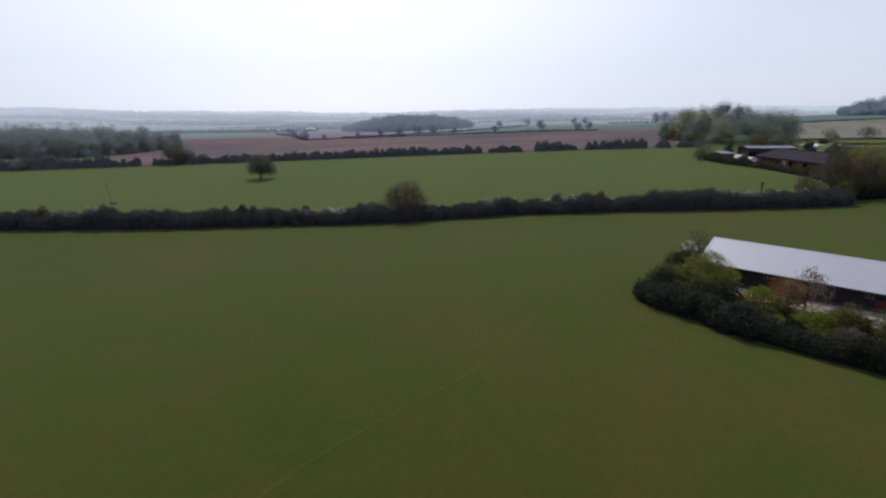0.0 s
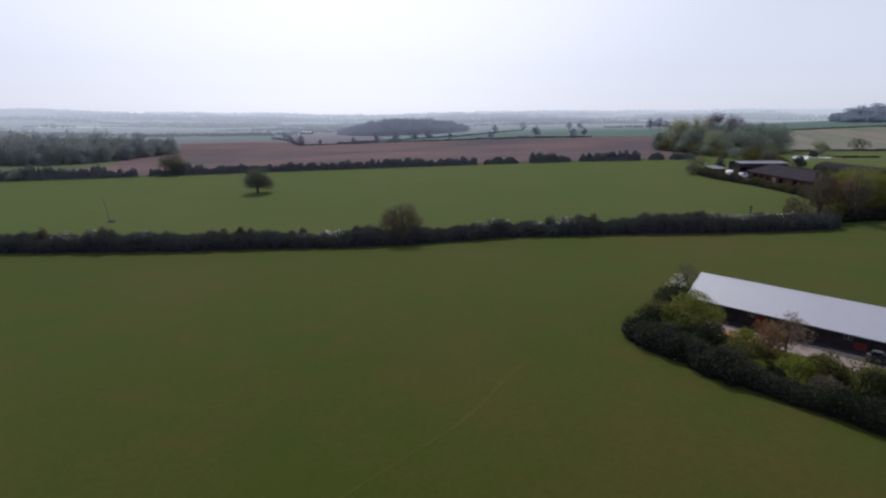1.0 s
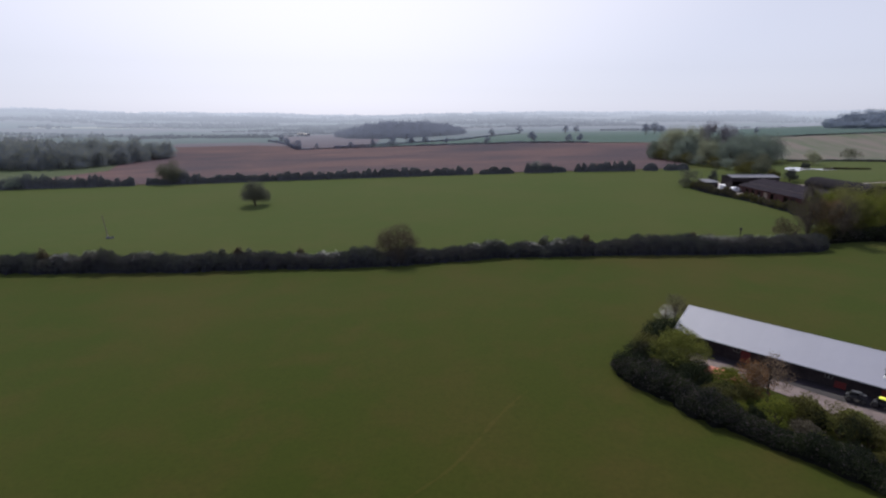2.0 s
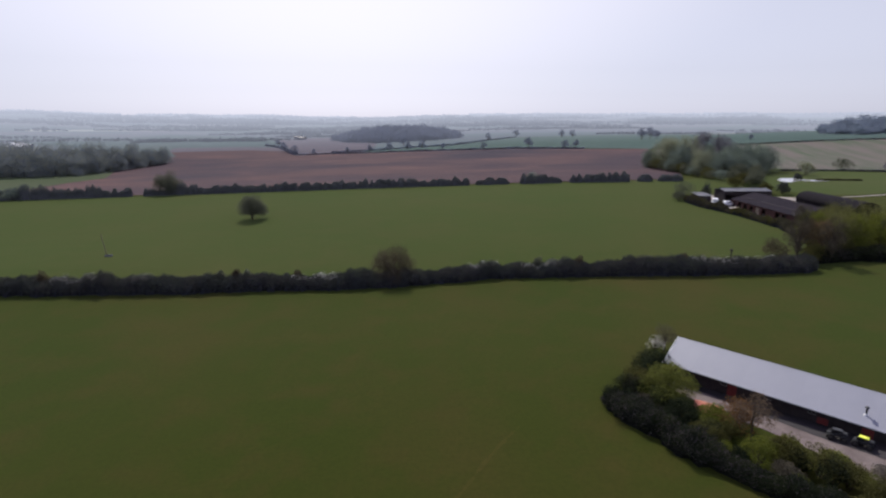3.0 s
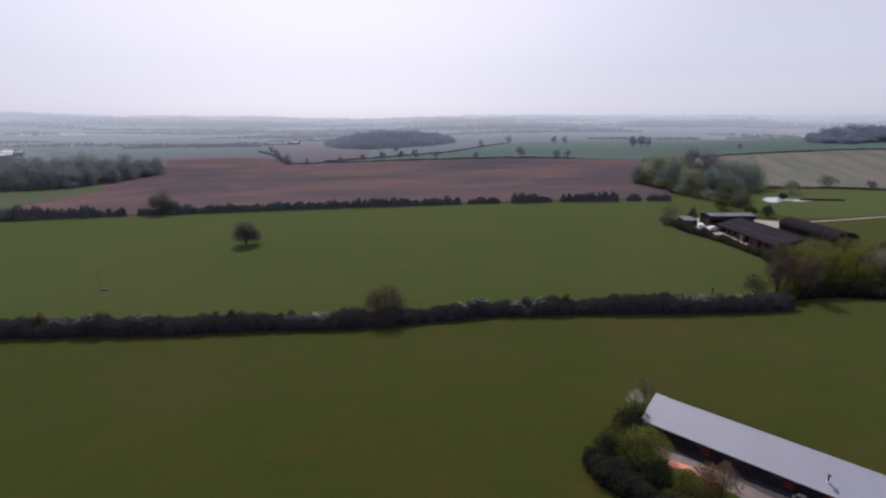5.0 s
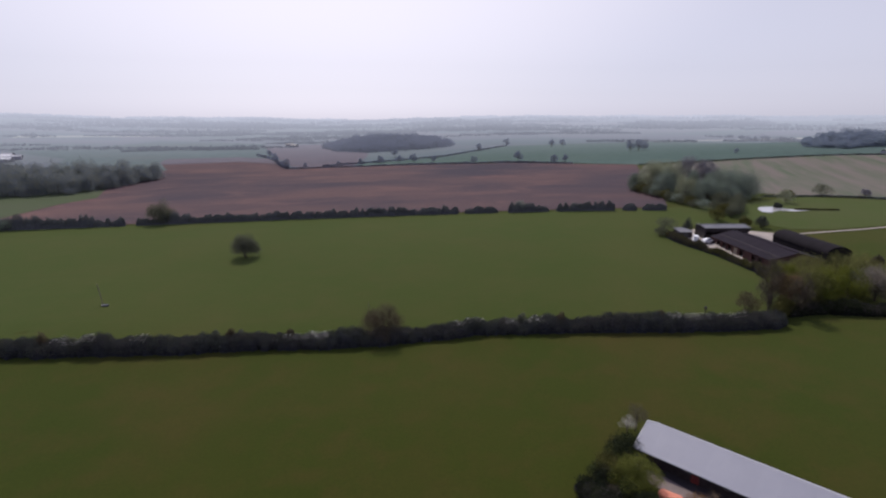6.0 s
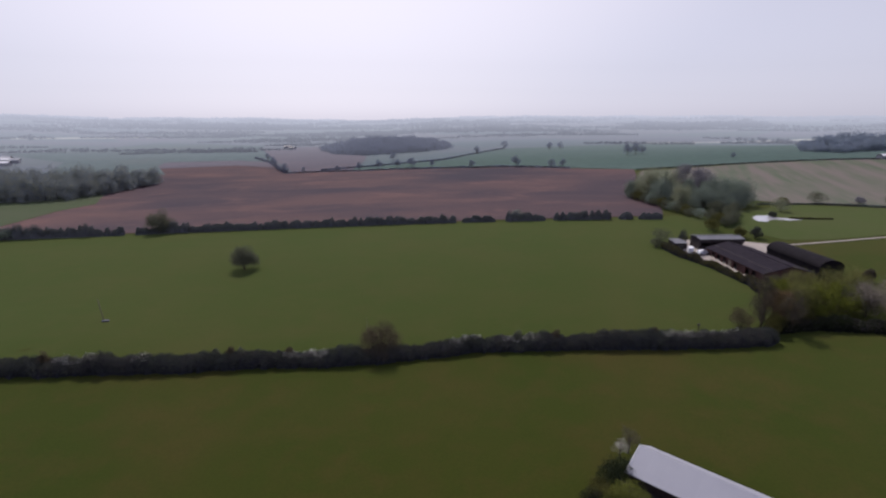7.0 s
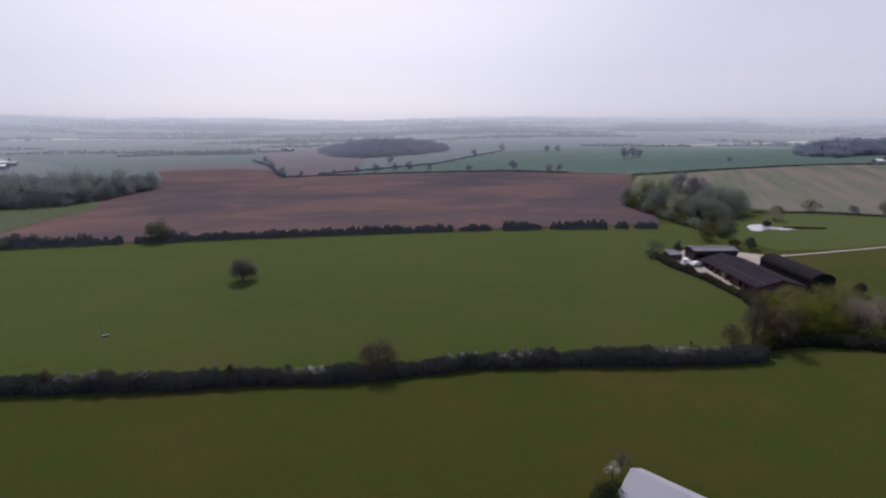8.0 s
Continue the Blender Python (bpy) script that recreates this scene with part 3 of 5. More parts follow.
field("farm_track", [(112, 160), (121, 161.7), (133, 163.6), (153, 167.3), (230, 184), (230, 185.1), (153, 168.4), (133, 164.7), (121, 162.8), (111, 163)], CONCRETE, "pale narrow farm track", "track", lift=0.13, step=8)
field("farm_yard", [(80.5, 160), (84, 147), (86, 135), (85.5, 124), (89.5, 124), (92, 135), (113, 152), (113, 164), (100, 172), (84, 172)], CONCRETE, "pale concrete farm yard", "yard", lift=0.06, step=6)

# ---- the stable block ----
STABLE = pose(29.2, 57.3, 0.95, 0, 0, -46.9)
ROOFING = Mat("grey_fibre_cement")
_info = ROOFING.n.new("ShaderNodeObjectInfo")
_st = ROOFING.noise(0.5, 5, 0.6)
_c = ROOFING.mix(_info.outputs["Random"], (0.215, 0.215, 0.252), (0.224, 0.224, 0.262))
_c = ROOFING.mix(ROOFING.ramp(_st, (0.45, gray(0)), (0.8, gray(0.5))), _c, (0.192, 0.192, 0.226))
ROOFING = ROOFING.color(_c).gloss(0.55, 0.35).m
BOARDS = rough_material("dark_stained_boards", (0.022, 0.018, 0.020), (0.042, 0.033, 0.034), 2.0, 0.8, 0.25, 0.01)
REDPAINT = rough_material("red_door_paint", (0.12, 0.019, 0.019), (0.17, 0.028, 0.026), 2.5, 0.6, 0.3, 0.004)
GREYPAINT = rough_material("pale_grey_paint", (0.50, 0.50, 0.50), (0.62, 0.62, 0.62), 2.0, 0.6, 0.3, 0.004)
DULLPAINT = rough_material("dull_grey_paint", (0.16, 0.155, 0.155), (0.23, 0.22, 0.22), 2.0, 0.7, 0.2, 0.004)
DARKMETAL = rough_material("dark_metal", (0.02, 0.02, 0.023), (0.04, 0.04, 0.045), 3.0, 0.5, 0.4, 0.003)
GLASS = Mat("window_glass").color((0.02, 0.022, 0.025)).gloss(0.08, 0.6).m
STABLE_LEN, HALF, RISE, EAVE = 34.0, 3.75, 1.98, 1.87


def stable_block():
    t = thing("stable_block", STABLE, "long low dark timber stable with a pale grey roof", "stable")
    wall_h = EAVE + 0.30
    for nm, y0, y1 in (("front_wall", -3.05, -2.9), ("back_wall", 2.9, 3.05)):
        part(nm, box(0.25, y0, -0.6, STABLE_LEN - 0.25, y1, wall_h), BOARDS, t)
    for x0 in (0.1, STABLE_LEN - 0.25):
        bm = bmesh.new()
        prof = [(-3.05, -0.6), (3.05, -0.6), (3.05, wall_h), (0, EAVE + RISE - 0.12), (-3.05, wall_h)]
        a = [bm.verts.new((x0, y, z)) for y, z in prof]
        b = [bm.verts.new((x0 + 0.15, y, z)) for y, z in prof]
        bm.faces.new(a)
        bm.faces.new(b[::-1])
        for k in range(5):
            bm.faces.new((a[k], b[k], b[(k + 1) % 5], a[(k + 1) % 5]))
        bmesh.ops.recalc_face_normals(bm, faces=bm.faces)
        part("gable_wall", bm, BOARDS, t)
    # corrugated sheets, one mesh for each slope
    slope = math.hypot(HALF, RISE)
    for sgn in (-1, 1):
        w, waves = 1.0, 6
        verts, faces = [], []
        for k in range(waves * 4 + 1):
            x = k / (waves * 4) * w
            h = 0.005 * math.sin(2 * math.pi * k / 4)
            for f in (0.0, 0.5, 1.0):
                for dz in (0.0, -0.012):
                    verts.append((x, sgn * HALF * f, EAVE + RISE * (1 - f) + h + dz + 0.03))
        for k in range(waves * 4):
            a, b = k * 6, k * 6 + 6
            for q in (0, 2):
                faces.append((a + q, b + q, b + q + 2, a + q + 2))
                faces.append((a + q + 1, a + q + 3, b + q + 3, b + q + 1))
            faces.append((a + 4, b + 4, b + 5, a + 5))
        me = mesh_of("roof_sheet", verts, faces, ROOFING)
        for k in range(int(STABLE_LEN)):
            ob = part("roof_sheet", me, None, t)
            ob.location = (k, 0, 0)
    bm = bmesh.new()
    for sgn in (-1, 1):
        vs = [bm.verts.new(p) for p in ((-0.05, 0, EAVE + RISE + 0.045), (STABLE_LEN + 0.1, 0, EAVE + RISE + 0.045), (STABLE_LEN + 0.1, sgn * 0.22, EAVE + RISE - 0.083), (-0.05, sgn * 0.22, EAVE + RISE - 0.083))]
        bm.faces.new(vs if sgn < 0 else vs[::-1])
    part("ridge_cap", bm, ROOFING, t)
    for x0 in (-0.06, STABLE_LEN + 0.02):
        for sgn in (-1, 1):
            bm = add_tube(bmesh.new(), [(x0, 0, EAVE + RISE + 0.02), (x0, sgn * HALF, EAVE + 0.0)], [0.07, 0.07], 4)
            part("barge_board", bm, GREYPAINT, t, "pale barge board")
    for sgn in (-1, 1):
        part("gutter", add_tube(bmesh.new(), [(0, sgn * (HALF + 0.03), EAVE - 0.05), (STABLE_LEN, sgn * (HALF + 0.03), EAVE - 0.06)], [0.055, 0.055], 6), DARKMETAL, t)
    # doors in two leaves, windows and upright boards of the front
    for x, col, open_top in ((7.15, REDPAINT, False), (15.2, REDPAINT, True), (18.6, REDPAINT, False), (22.4, REDPAINT, True), (26.2, REDPAINT, False), (30.0, REDPAINT, True)):
        d = part("door", box(x - 0.45, -3.10, 0.0, x + 0.45, -3.055, 1.08, 0.012), col, t, "red stable door")
        part("door_top", box(x - 0.45, -3.10, 1.12, x + 0.45, -3.055, 2.0, 0.012), BOARDS if open_top else col, d)
        part("handle", box(x + 0.30, -3.13, 0.85, x + 0.40, -3.10, 0.89, 0.008), DARKMETAL, d)
        for z in (0.2, 0.85):
            part("hinge", box(x - 0.43, -3.112, z, x - 0.08, -3.10, z + 0.05), DARKMETAL, d)
    for x in (6.3, 10.5, 14.25, 20.4, 24.3, 28.1):
        wdw = part("window", box(x - 0.32, -3.10, 1.15, x + 0.32, -3.055, 1.7), DULLPAINT, t, "dull grey window frame")
        for k in (-1, 1):
            part("pane", box(x + k * 0.15 - 0.125, -3.106, 1.2, x + k * 0.15 + 0.125, -3.10, 1.65), GLASS, wdw)
    plank = mesh_of("board", *board_mesh(0.145, 0.022, wall_h - 0.02), BOARDS)
    for k in range(int((STABLE_LEN - 0.6) / 0.3)):
        ob = part("board", plank, None, t)
        ob.location = (0.3 + k * 0.3, -3.052, -0.1)
    return t


def board_mesh(half, deep, high):
    v = [(sx * half, -deep if f else 0, z) for z in (0, high) for sx, f in ((-1, 0), (-1, 1), (1, 1), (1, 0))]
    return v, [(0, 1, 5, 4), (1, 2, 6, 5), (2, 3, 7, 6), (4, 5, 6, 7)]


stable_block()


def flue():
    t = thing("roof_flue", STABLE @ pose(18.2, -2.6, EAVE + RISE * (1 - 2.6 / HALF), 0, 0, 0), "dark metal flue pipe with a cowl on the stable roof", "flue")
    part("pipe", add_tube(bmesh.new(), [(0, 0, -0.1), (0, 0, 0.7)], [0.08, 0.08], 10), DARKMETAL, t)
    part("flashing", add_tube(bmesh.new(), [(0, 0, -0.06), (0, 0, 0.16)], [0.22, 0.11], 10), GREYPAINT, t, "pale flashing")
    part("cowl", add_tube(bmesh.new(), [(0, 0, 0.72), (0, 0, 0.78), (0, 0, 0.9)], [0.2, 0.2, 0.03], 10), DARKMETAL, t)
    return t


flue()


def world_of(u, v):
    p = STABLE @ Vector((u, v, 0))
    return p.x, p.y


field("stable_yard", [world_of(-1.0, -3.0), world_of(40, -3.0), world_of(40, -7.6), world_of(30, -7.8), world_of(17, -8.7), world_of(12, -7.6), world_of(4, -6.4), world_of(0.5, -4.8)], GRAVEL, "pale gravel yard in front of the stable", "yard", lift=0.05, step=3)


# Painted shade: a dark sheet before the wall, its wedge fitted to the view.
WALLSHADE = rough_material("painted_wall_shade", (0.018, 0.015, 0.017), (0.030, 0.025, 0.027), 0.9, 0.8, 0.3, 0.01)
field("stable_apron", [world_of(0.4, -3.06), world_of(34, -3.06), world_of(34, -6.0), world_of(19, -5.7), world_of(15, -5.6), world_of(8, -4.7), world_of(3.8, -4.1), world_of(0.4, -3.8)], WALLSHADE, "dark sheet painted as the shade along the stable's wall", "apron", lift=0.08, step=3)


def heap(name, x, y, rx, ry, h, material, label, category, seed):
    rng = np.random.default_rng(seed)
    bm = bmesh.new()
    bmesh.ops.create_icosphere(bm, subdivisions=4, radius=1.0)
    for v in bm.verts:
        k = 1 + 0.25 * noise.noise(v.co * 1.7 + Vector((seed, 0, 0))) + 0.1 * noise.noise(v.co * 5)
        v.co = Vector((v.co.x * rx * k, v.co.y * ry * k, max(-0.1, v.co.z * h * k)))
    ob = smooth(part(name, bm, material))
    ob.matrix_basis = pose(x, y, land(x, y), 0, 0, -46)
    return tagged(ob, label, category)


heap("sand_heap", 28.4, 47.6, 1.9, 0.95, 0.5, SAND, "low heap of orange-red sand on the yard", "sand heap", 3)

# ---- hedges ----
MID = [(-110, 95.0), (-85, 94.0), (-57, 94.2), (-33, 95.4), (-18, 95.2), (-3, 96.0), (8, 97.6), (16, 98.4), (34, 97.2), (51, 95.9), (61, 95.3), (71, 96.2)]
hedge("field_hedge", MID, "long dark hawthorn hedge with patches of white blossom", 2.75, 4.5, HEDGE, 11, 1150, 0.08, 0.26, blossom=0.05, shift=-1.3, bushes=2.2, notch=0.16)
hedge("roadside_hedge", [(73, 99.6), (82, 100.0), (88, 99.0), (94, 97.4), (105, 94.6), (130, 89)], "dark overgrown hedge below the trees", 2.1, 4.4, THICKGREEN, 14, 1000, 0.085, 0.3, twig=0.25, core=DEEPSHADE, shade_turn=0.3)
hedge("belt_hedge", [(19.3, 50.6), (20.7, 46.2), (22.7, 42.2), (25.2, 38.2), (27.9, 34.8), (31.6, 30.7), (38.2, 24.2)], "overgrown dark hedge between meadow and stable yard", 1.55, 3.3, THICKGREEN, 12, 2600, 0.05, 0.5, twig=0.2, shade_turn=0.2, core=DEEPSHADE)
thick = np.random.default_rng(77)
BELT = [(20.6, 50.2), (22.0, 47.0), (24.0, 43.6), (26.6, 40.3), (29.5, 36.8), (33.6, 32.4), (40, 26)]
line_, way_ = along(BELT, 1.0)
for k in range(34):
    j = int((k + 0.5) / 34 * (len(line_) - 1))
    off = thick.uniform(-1.5, 1.9)
    x, y = line_[j, 0] - way_[j, 1] * off, line_[j, 1] + way_[j, 0] * off
    h = thick.uniform(1.5, 2.7) * (0.8 if off < -0.6 else 1.0)
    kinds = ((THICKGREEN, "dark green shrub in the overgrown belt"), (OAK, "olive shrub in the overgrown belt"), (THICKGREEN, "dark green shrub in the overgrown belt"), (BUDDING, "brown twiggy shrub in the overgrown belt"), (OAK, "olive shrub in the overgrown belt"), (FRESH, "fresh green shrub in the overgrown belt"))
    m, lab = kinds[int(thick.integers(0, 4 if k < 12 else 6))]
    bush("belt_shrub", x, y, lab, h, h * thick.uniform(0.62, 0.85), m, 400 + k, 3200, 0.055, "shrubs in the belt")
hedge("farm_hedge", [(78.3, 164), (79, 155), (82.3, 145.3), (84.2, 134.2), (85.0, 124.5), (82, 112), (76, 101)], "low brownish hedge along the farm yard", 1.9, 2.3, OAK, 13, 700, 0.09, 0.4, twig=0.4, bushes=2.0)
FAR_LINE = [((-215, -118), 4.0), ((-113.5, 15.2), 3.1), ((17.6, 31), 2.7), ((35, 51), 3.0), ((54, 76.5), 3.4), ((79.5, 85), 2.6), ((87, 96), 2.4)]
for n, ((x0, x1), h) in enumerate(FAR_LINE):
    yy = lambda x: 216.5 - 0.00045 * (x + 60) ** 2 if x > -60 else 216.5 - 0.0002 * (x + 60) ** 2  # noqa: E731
    hedge("boundary_hedge", [(x, yy(x)) for x in np.linspace(x0, x1, 3 + int((x1 - x0) / 12))], "dark boundary hedge before the ploughed field", h, 2.4, BOUNDARY, 30 + n, 420, 0.12, 0.34, twig=0.0, group="boundary hedges", core=FARTHICKET, bushes=3.6, notch=0.65, shade_turn=0.6)

# ---- lone trees ----
def on(x, y, turn=0, size=1.0):
    return pose(x, y, land(x, y), 0, 0, turn) @ Matrix.Scale(size, 4)


BROWNBUD = leaf_material("brown_bud", (0.054, 0.043, 0.031), (0.096, 0.075, 0.049), 0.2)
LONELEAF = leaf_material("grey_green_bud", (0.066, 0.070, 0.054), (0.120, 0.124, 0.090), 0.25)
tree("meadow_tree", on(-52.4, 158.8), "lone round-crowned tree standing in the meadow", 7.8, 4.6, LONELEAF, 47, 26000, 0.075, 0.42, 32, 0.17, 0.82)
tree("hedge_tree", on(-6.7, 96.2), "round budding tree growing out of the hedge", 7.6, 4.9, BROWNBUD, 42, 20000, 0.065, 0.34, 34, 0.05, 0.85, twigs=4)
tree("boundary_tree", on(-104, 217.0), "fresh green tree standing in the boundary hedge", 10.5, 5.8, WOODLEAF, 43, 12000, 0.13, 0.3, 26, 0.10, 0.95)
bush("boundary_bush", -163, 213.5, "dark bush standing out of the boundary hedge", 4.6, 4.0, COPSEDARK, 44, 1600, 0.18)
bush("boundary_bush", 40, 213.5, "dark bush standing out of the boundary hedge", 4.2, 3.6, COPSEDARK, 45, 1500, 0.16)

# ---- the belt of shrubs by the stable ----
LIME = leaf_material("lime_spring_leaf", (0.070, 0.082, 0.018), (0.150, 0.158, 0.040), 0.4)
for x, y, h, s, m, lab, n in (
    (19.4, 50.0, 1.5, 1.5, THICKGREEN, "low dark shrub at the hedge's end", 3000),
    (21.4, 50.9, 2.7, 2.1, THICKGREEN, "dark green rounded shrub", 4500),
    (24.6, 49.5, 4.2, 3.3, LIME, "bright yellow-green rounded shrub", 13000),
    (22.7, 51.4, 3.0, 2.1, OAK, "olive shrub behind the hedge's end", 6000),
    (24.4, 54.2, 3.1, 2.4, THICKGREEN, "dark green shrub by the stable's end", 5000),
    (26.0, 55.6, 3.6, 2.3, THICKGREEN, "dark green shrub by the stable's end", 5500),
    (22.6, 53.0, 2.4, 1.9, OAK, "olive green shrub at the hedge's end", 3600),
    (27.2, 44.6, 2.2, 1.9, FRESH, "fresh green shrub beside the yard", 4000),
    (29.0, 43.8, 3.1, 2.4, RUSSET, "russet leafed shrub beside the yard", 4200),
    (31.4, 40.0, 1.4, 1.4, FRESH, "fresh green shrub beside the yard", 3600),
    (33.9, 37.6, 1.6, 1.6, LIME, "yellow-green shrub beside the yard", 3800),
    (36.4, 35.4, 1.5, 1.5, PALEBUSH, "pale grey-green shrub beside the yard", 3400),
    (30.2, 38.4, 2.7, 1.8, OAK, "olive shrub in the hedge", 3800),
    (39.2, 32.6, 1.8, 1.8, FRESH, "fresh green shrub beside the yard", 3600),
    (24.6, 45.6, 2.6, 2.0, THICKGREEN, "dark green shrub in the hedge", 4200),
):
    bush("shrub", x, y, lab, h, s, m, int(x * 10 + y), n, 0.06, "shrubs by the stable")
for x, y in ((21.9, 43.6), (22.6, 42.7), (20.7, 43.6)):
    bush("blossom_clump", x, y, "small clump of white blossom at the hedge's foot", 0.6, 0.35, BLOSSOM, int(x * 7 + y), 26, 0.045, "blossom at the hedge's foot", 4)
tree("sapling", on(29.6, 42.3), "slender sapling with thin pinkish young leaves", 5.1, 2.0, PINKBUD, 51, 2600, 0.055, 0.22, 12, 0.25, 0.9, 0.3, twigs=2)
tree("blossom_tree", on(27.9, 60.3), "small bare tree with white blossom beside the stable", 3.7, 1.3, BLOSSOM, 52, 420, 0.06, 0.25, 12, 0.2, 0.9, 0.3, twigs=4)
tree("bare_tree", on(29.3, 61.2), "small bare twiggy tree behind the stable", 4.6, 1.9, BARE, 53, 1500, 0.05, 0.25, 12, 0.2, 0.9, 0.3, twigs=5)

# ---- vehicles on the stable yard ----
RUBBER = rough_material("tyre_rubber", (0.015, 0.015, 0.015), (0.025, 0.025, 0.025), 6, 0.9, 0.2, 0.003)
CHROME = Mat("wheel_alloy").color((0.06, 0.06, 0.065)).gloss(0.45, 0.5, 0.8).m
LAMPGLASS = Mat("lamp_glass").color((0.6, 0.6, 0.58)).gloss(0.1, 0.6).m
LIMEPAINT = rough_material("lime_yellow_paint", (0.62, 0.66, 0.06), (0.70, 0.74, 0.10), 2.5, 0.5, 0.4, 0.003)
WHITEPAINT = rough_material("white_paint", (0.58, 0.58, 0.60), (0.66, 0.66, 0.68), 2.0, 0.5, 0.4, 0.003)


def wheel(parent, x, y, r, w=0.2):
    t = part("wheel", add_tube(bmesh.new(), [(x, y - w / 2, r), (x, y + w / 2, r)], [r * 0.62, r * 0.62], 14), CHROME, parent)
    bm = bmesh.new()
    prof = [(0.62, -0.5), (0.92, -0.5), (1.0, -0.3), (1.0, 0.3), (0.92, 0.5), (0.62, 0.5)]
    rings = [[bm.verts.new((x + r * p * math.cos(a), y + w * q, r + r * p * math.sin(a))) for p, q in prof] for a in (2 * math.pi * k / 16 for k in range(16))]
    for a, b in zip(rings, rings[1:] + rings[:1]):
        for k in range(5):
            bm.faces.new((a[k], a[k + 1], b[k + 1], b[k]))
    part("tyre", bm, RUBBER, t)


def loft(profiles):
    """A closed skin over cross-sections of equal corner count."""
    bm = bmesh.new()
    rings = [[bm.verts.new(p) for p in ring] for ring in profiles]
    n = len(rings[0])
    for a, b in zip(rings, rings[1:]):
        for k in range(n):
            bm.faces.new((a[k], a[(k + 1) % n], b[(k + 1) % n], b[k]))
    bm.faces.new(rings[0][::-1])
    bm.faces.new(rings[-1])
    bmesh.ops.recalc_face_normals(bm, faces=bm.faces)
    return bm


def section(x, half, z0, z1, tuck=0.06):
    return [(x, -half + tuck, z0), (x, -half, z0 + 0.18), (x, -half, z1 - 0.12), (x, -half + tuck, z1), (x, half - tuck, z1), (x, half, z1 - 0.12), (x, half, z0 + 0.18), (x, half - tuck, z0)]


def car(name, m, label, paint, length=4.2, van=False):
    t = thing(name, m, label, "van" if van else "car")
    L, top = length / 2, 1.95 if van else 1.42
    low = [(-L, 0.74, 0.35, 0.75), (-L + 0.15, 0.84, 0.25, 0.9), (-0.5 * L, 0.86, 0.22, 0.95), (0.4 * L, 0.86, 0.22, 0.93), (L - 0.25, 0.82, 0.25, 0.78), (L, 0.7, 0.35, 0.66)]
    part("body", loft([section(*q) for q in low]), paint, t)
    back_x = -L + 0.1 if van else -L + 0.45
    cab = [(back_x, 0.74, 0.9, 0.98 if not van else top - 0.05), (back_x + 0.45, 0.72, 0.9, top), (0.15 * L, 0.72, 0.9, top), (0.55 * L, 0.74, 0.88, 0.95)]
    cabin = part("cabin", loft([section(x, hw, z0, max(z1, z0 + 0.35) if x < 0.5 * L else z0 + 0.32, 0.1) for x, hw, z0, z1 in cab]), paint, t)
    for y in (-0.745, 0.735):
        part("side_window", box(-0.35 * L, y, 1.0, 0.18 * L, y + 0.01, 1.3, 0.004), GLASS, cabin)
    part("windscreen", loft([[(0.2 * L, -0.6, top - 0.06), (0.2 * L, 0.6, top - 0.06), (0.2 * L + 0.02, 0.6, top - 0.04), (0.2 * L + 0.02, -0.6, top - 0.04)], [(0.52 * L, -0.66, 1.2), (0.52 * L, 0.66, 1.2), (0.52 * L + 0.03, 0.66, 1.22), (0.52 * L + 0.03, -0.66, 1.22)]]), GLASS, cabin)
    for x in (-0.62 * L, 0.62 * L):
        for y in (-0.78, 0.78):
            wheel(t, x, y, 0.32)
    for y in (-0.6, 0.6):
        part("headlight", box(L - 0.12, y - 0.13, 0.55, L + 0.0, y + 0.13, 0.68, 0.02), LAMPGLASS, t)
    return t


def quad_bike(u, v, turn, cover, label, said):
    x, y = world_of(u, v)
    t = thing("quad_bike", pose(x, y, land(x, y) + 0.09, 0, 0, turn), label, "quad bike", "quad bikes on the yard")
    part("chassis", box(-0.75, -0.25, 0.3, 0.75, 0.25, 0.55, 0.06), DARKMETAL, t)
    part("bonnet", box(0.2, -0.26, 0.55, 0.75, 0.26, 0.75, 0.07), DARKMETAL, t)
    part("seat", box(-0.55, -0.2, 0.55, 0.15, 0.2, 0.78, 0.07), RUBBER, t)
    part("cover", box(-0.4, -0.26, 0.84, 0.36, 0.26, 0.92, 0.03), cover, t, said)
    for py in (-0.3, 0.3):
        for px in (-0.45, 0.4):
            part("stay", add_tube(bmesh.new(), [(px, py, 0.5), (px, py, 0.86)], [0.02, 0.02], 5), DARKMETAL, t)
    part("handlebar", add_tube(bmesh.new(), [(0.3, -0.36, 0.8), (0.36, 0, 0.76), (0.3, 0.36, 0.8)], [0.02, 0.02, 0.02], 6), DARKMETAL, t)
    for px in (-0.52, 0.52):
        for py in (-0.4, 0.4):
            wheel(t, px, py, 0.27, 0.22)
    return t


quad_bike(18.6, -4.8, -50, LIMEPAINT, "small dark quad bike with a lime-yellow cover", "lime-yellow cover")
quad_bike(16.7, -4.9, -38, DARKMETAL, "small dark quad bike with a dark cover", "dark cover")

# ---- the farm ----
BRICK = rough_material("farm_brick", (0.056, 0.031, 0.030), (0.078, 0.040, 0.036), 1.2, 0.9, 0.1, 0.01, c=(0.055, 0.040, 0.038))
SLATE = rough_material("purple_brown_tiles", (0.0135, 0.0108, 0.0160), (0.0200, 0.0162, 0.0228), 0.6, 0.95, 0.05, 0.02)
BLACKSHEET = rough_material("black_corrugated_sheet", (0.008, 0.007, 0.009), (0.013, 0.011, 0.014), 0.5, 0.95, 0.06, 0.02)
GREYSHEET = rough_material("grey_roof_sheet", (0.080, 0.080, 0.096), (0.104, 0.104, 0.122), 0.4, 0.7, 0.25, 0.01)
TIMBER = rough_material("weathered_timber", (0.16, 0.13, 0.10), (0.24, 0.20, 0.16), 2.0, 0.9, 0.15, 0.01)


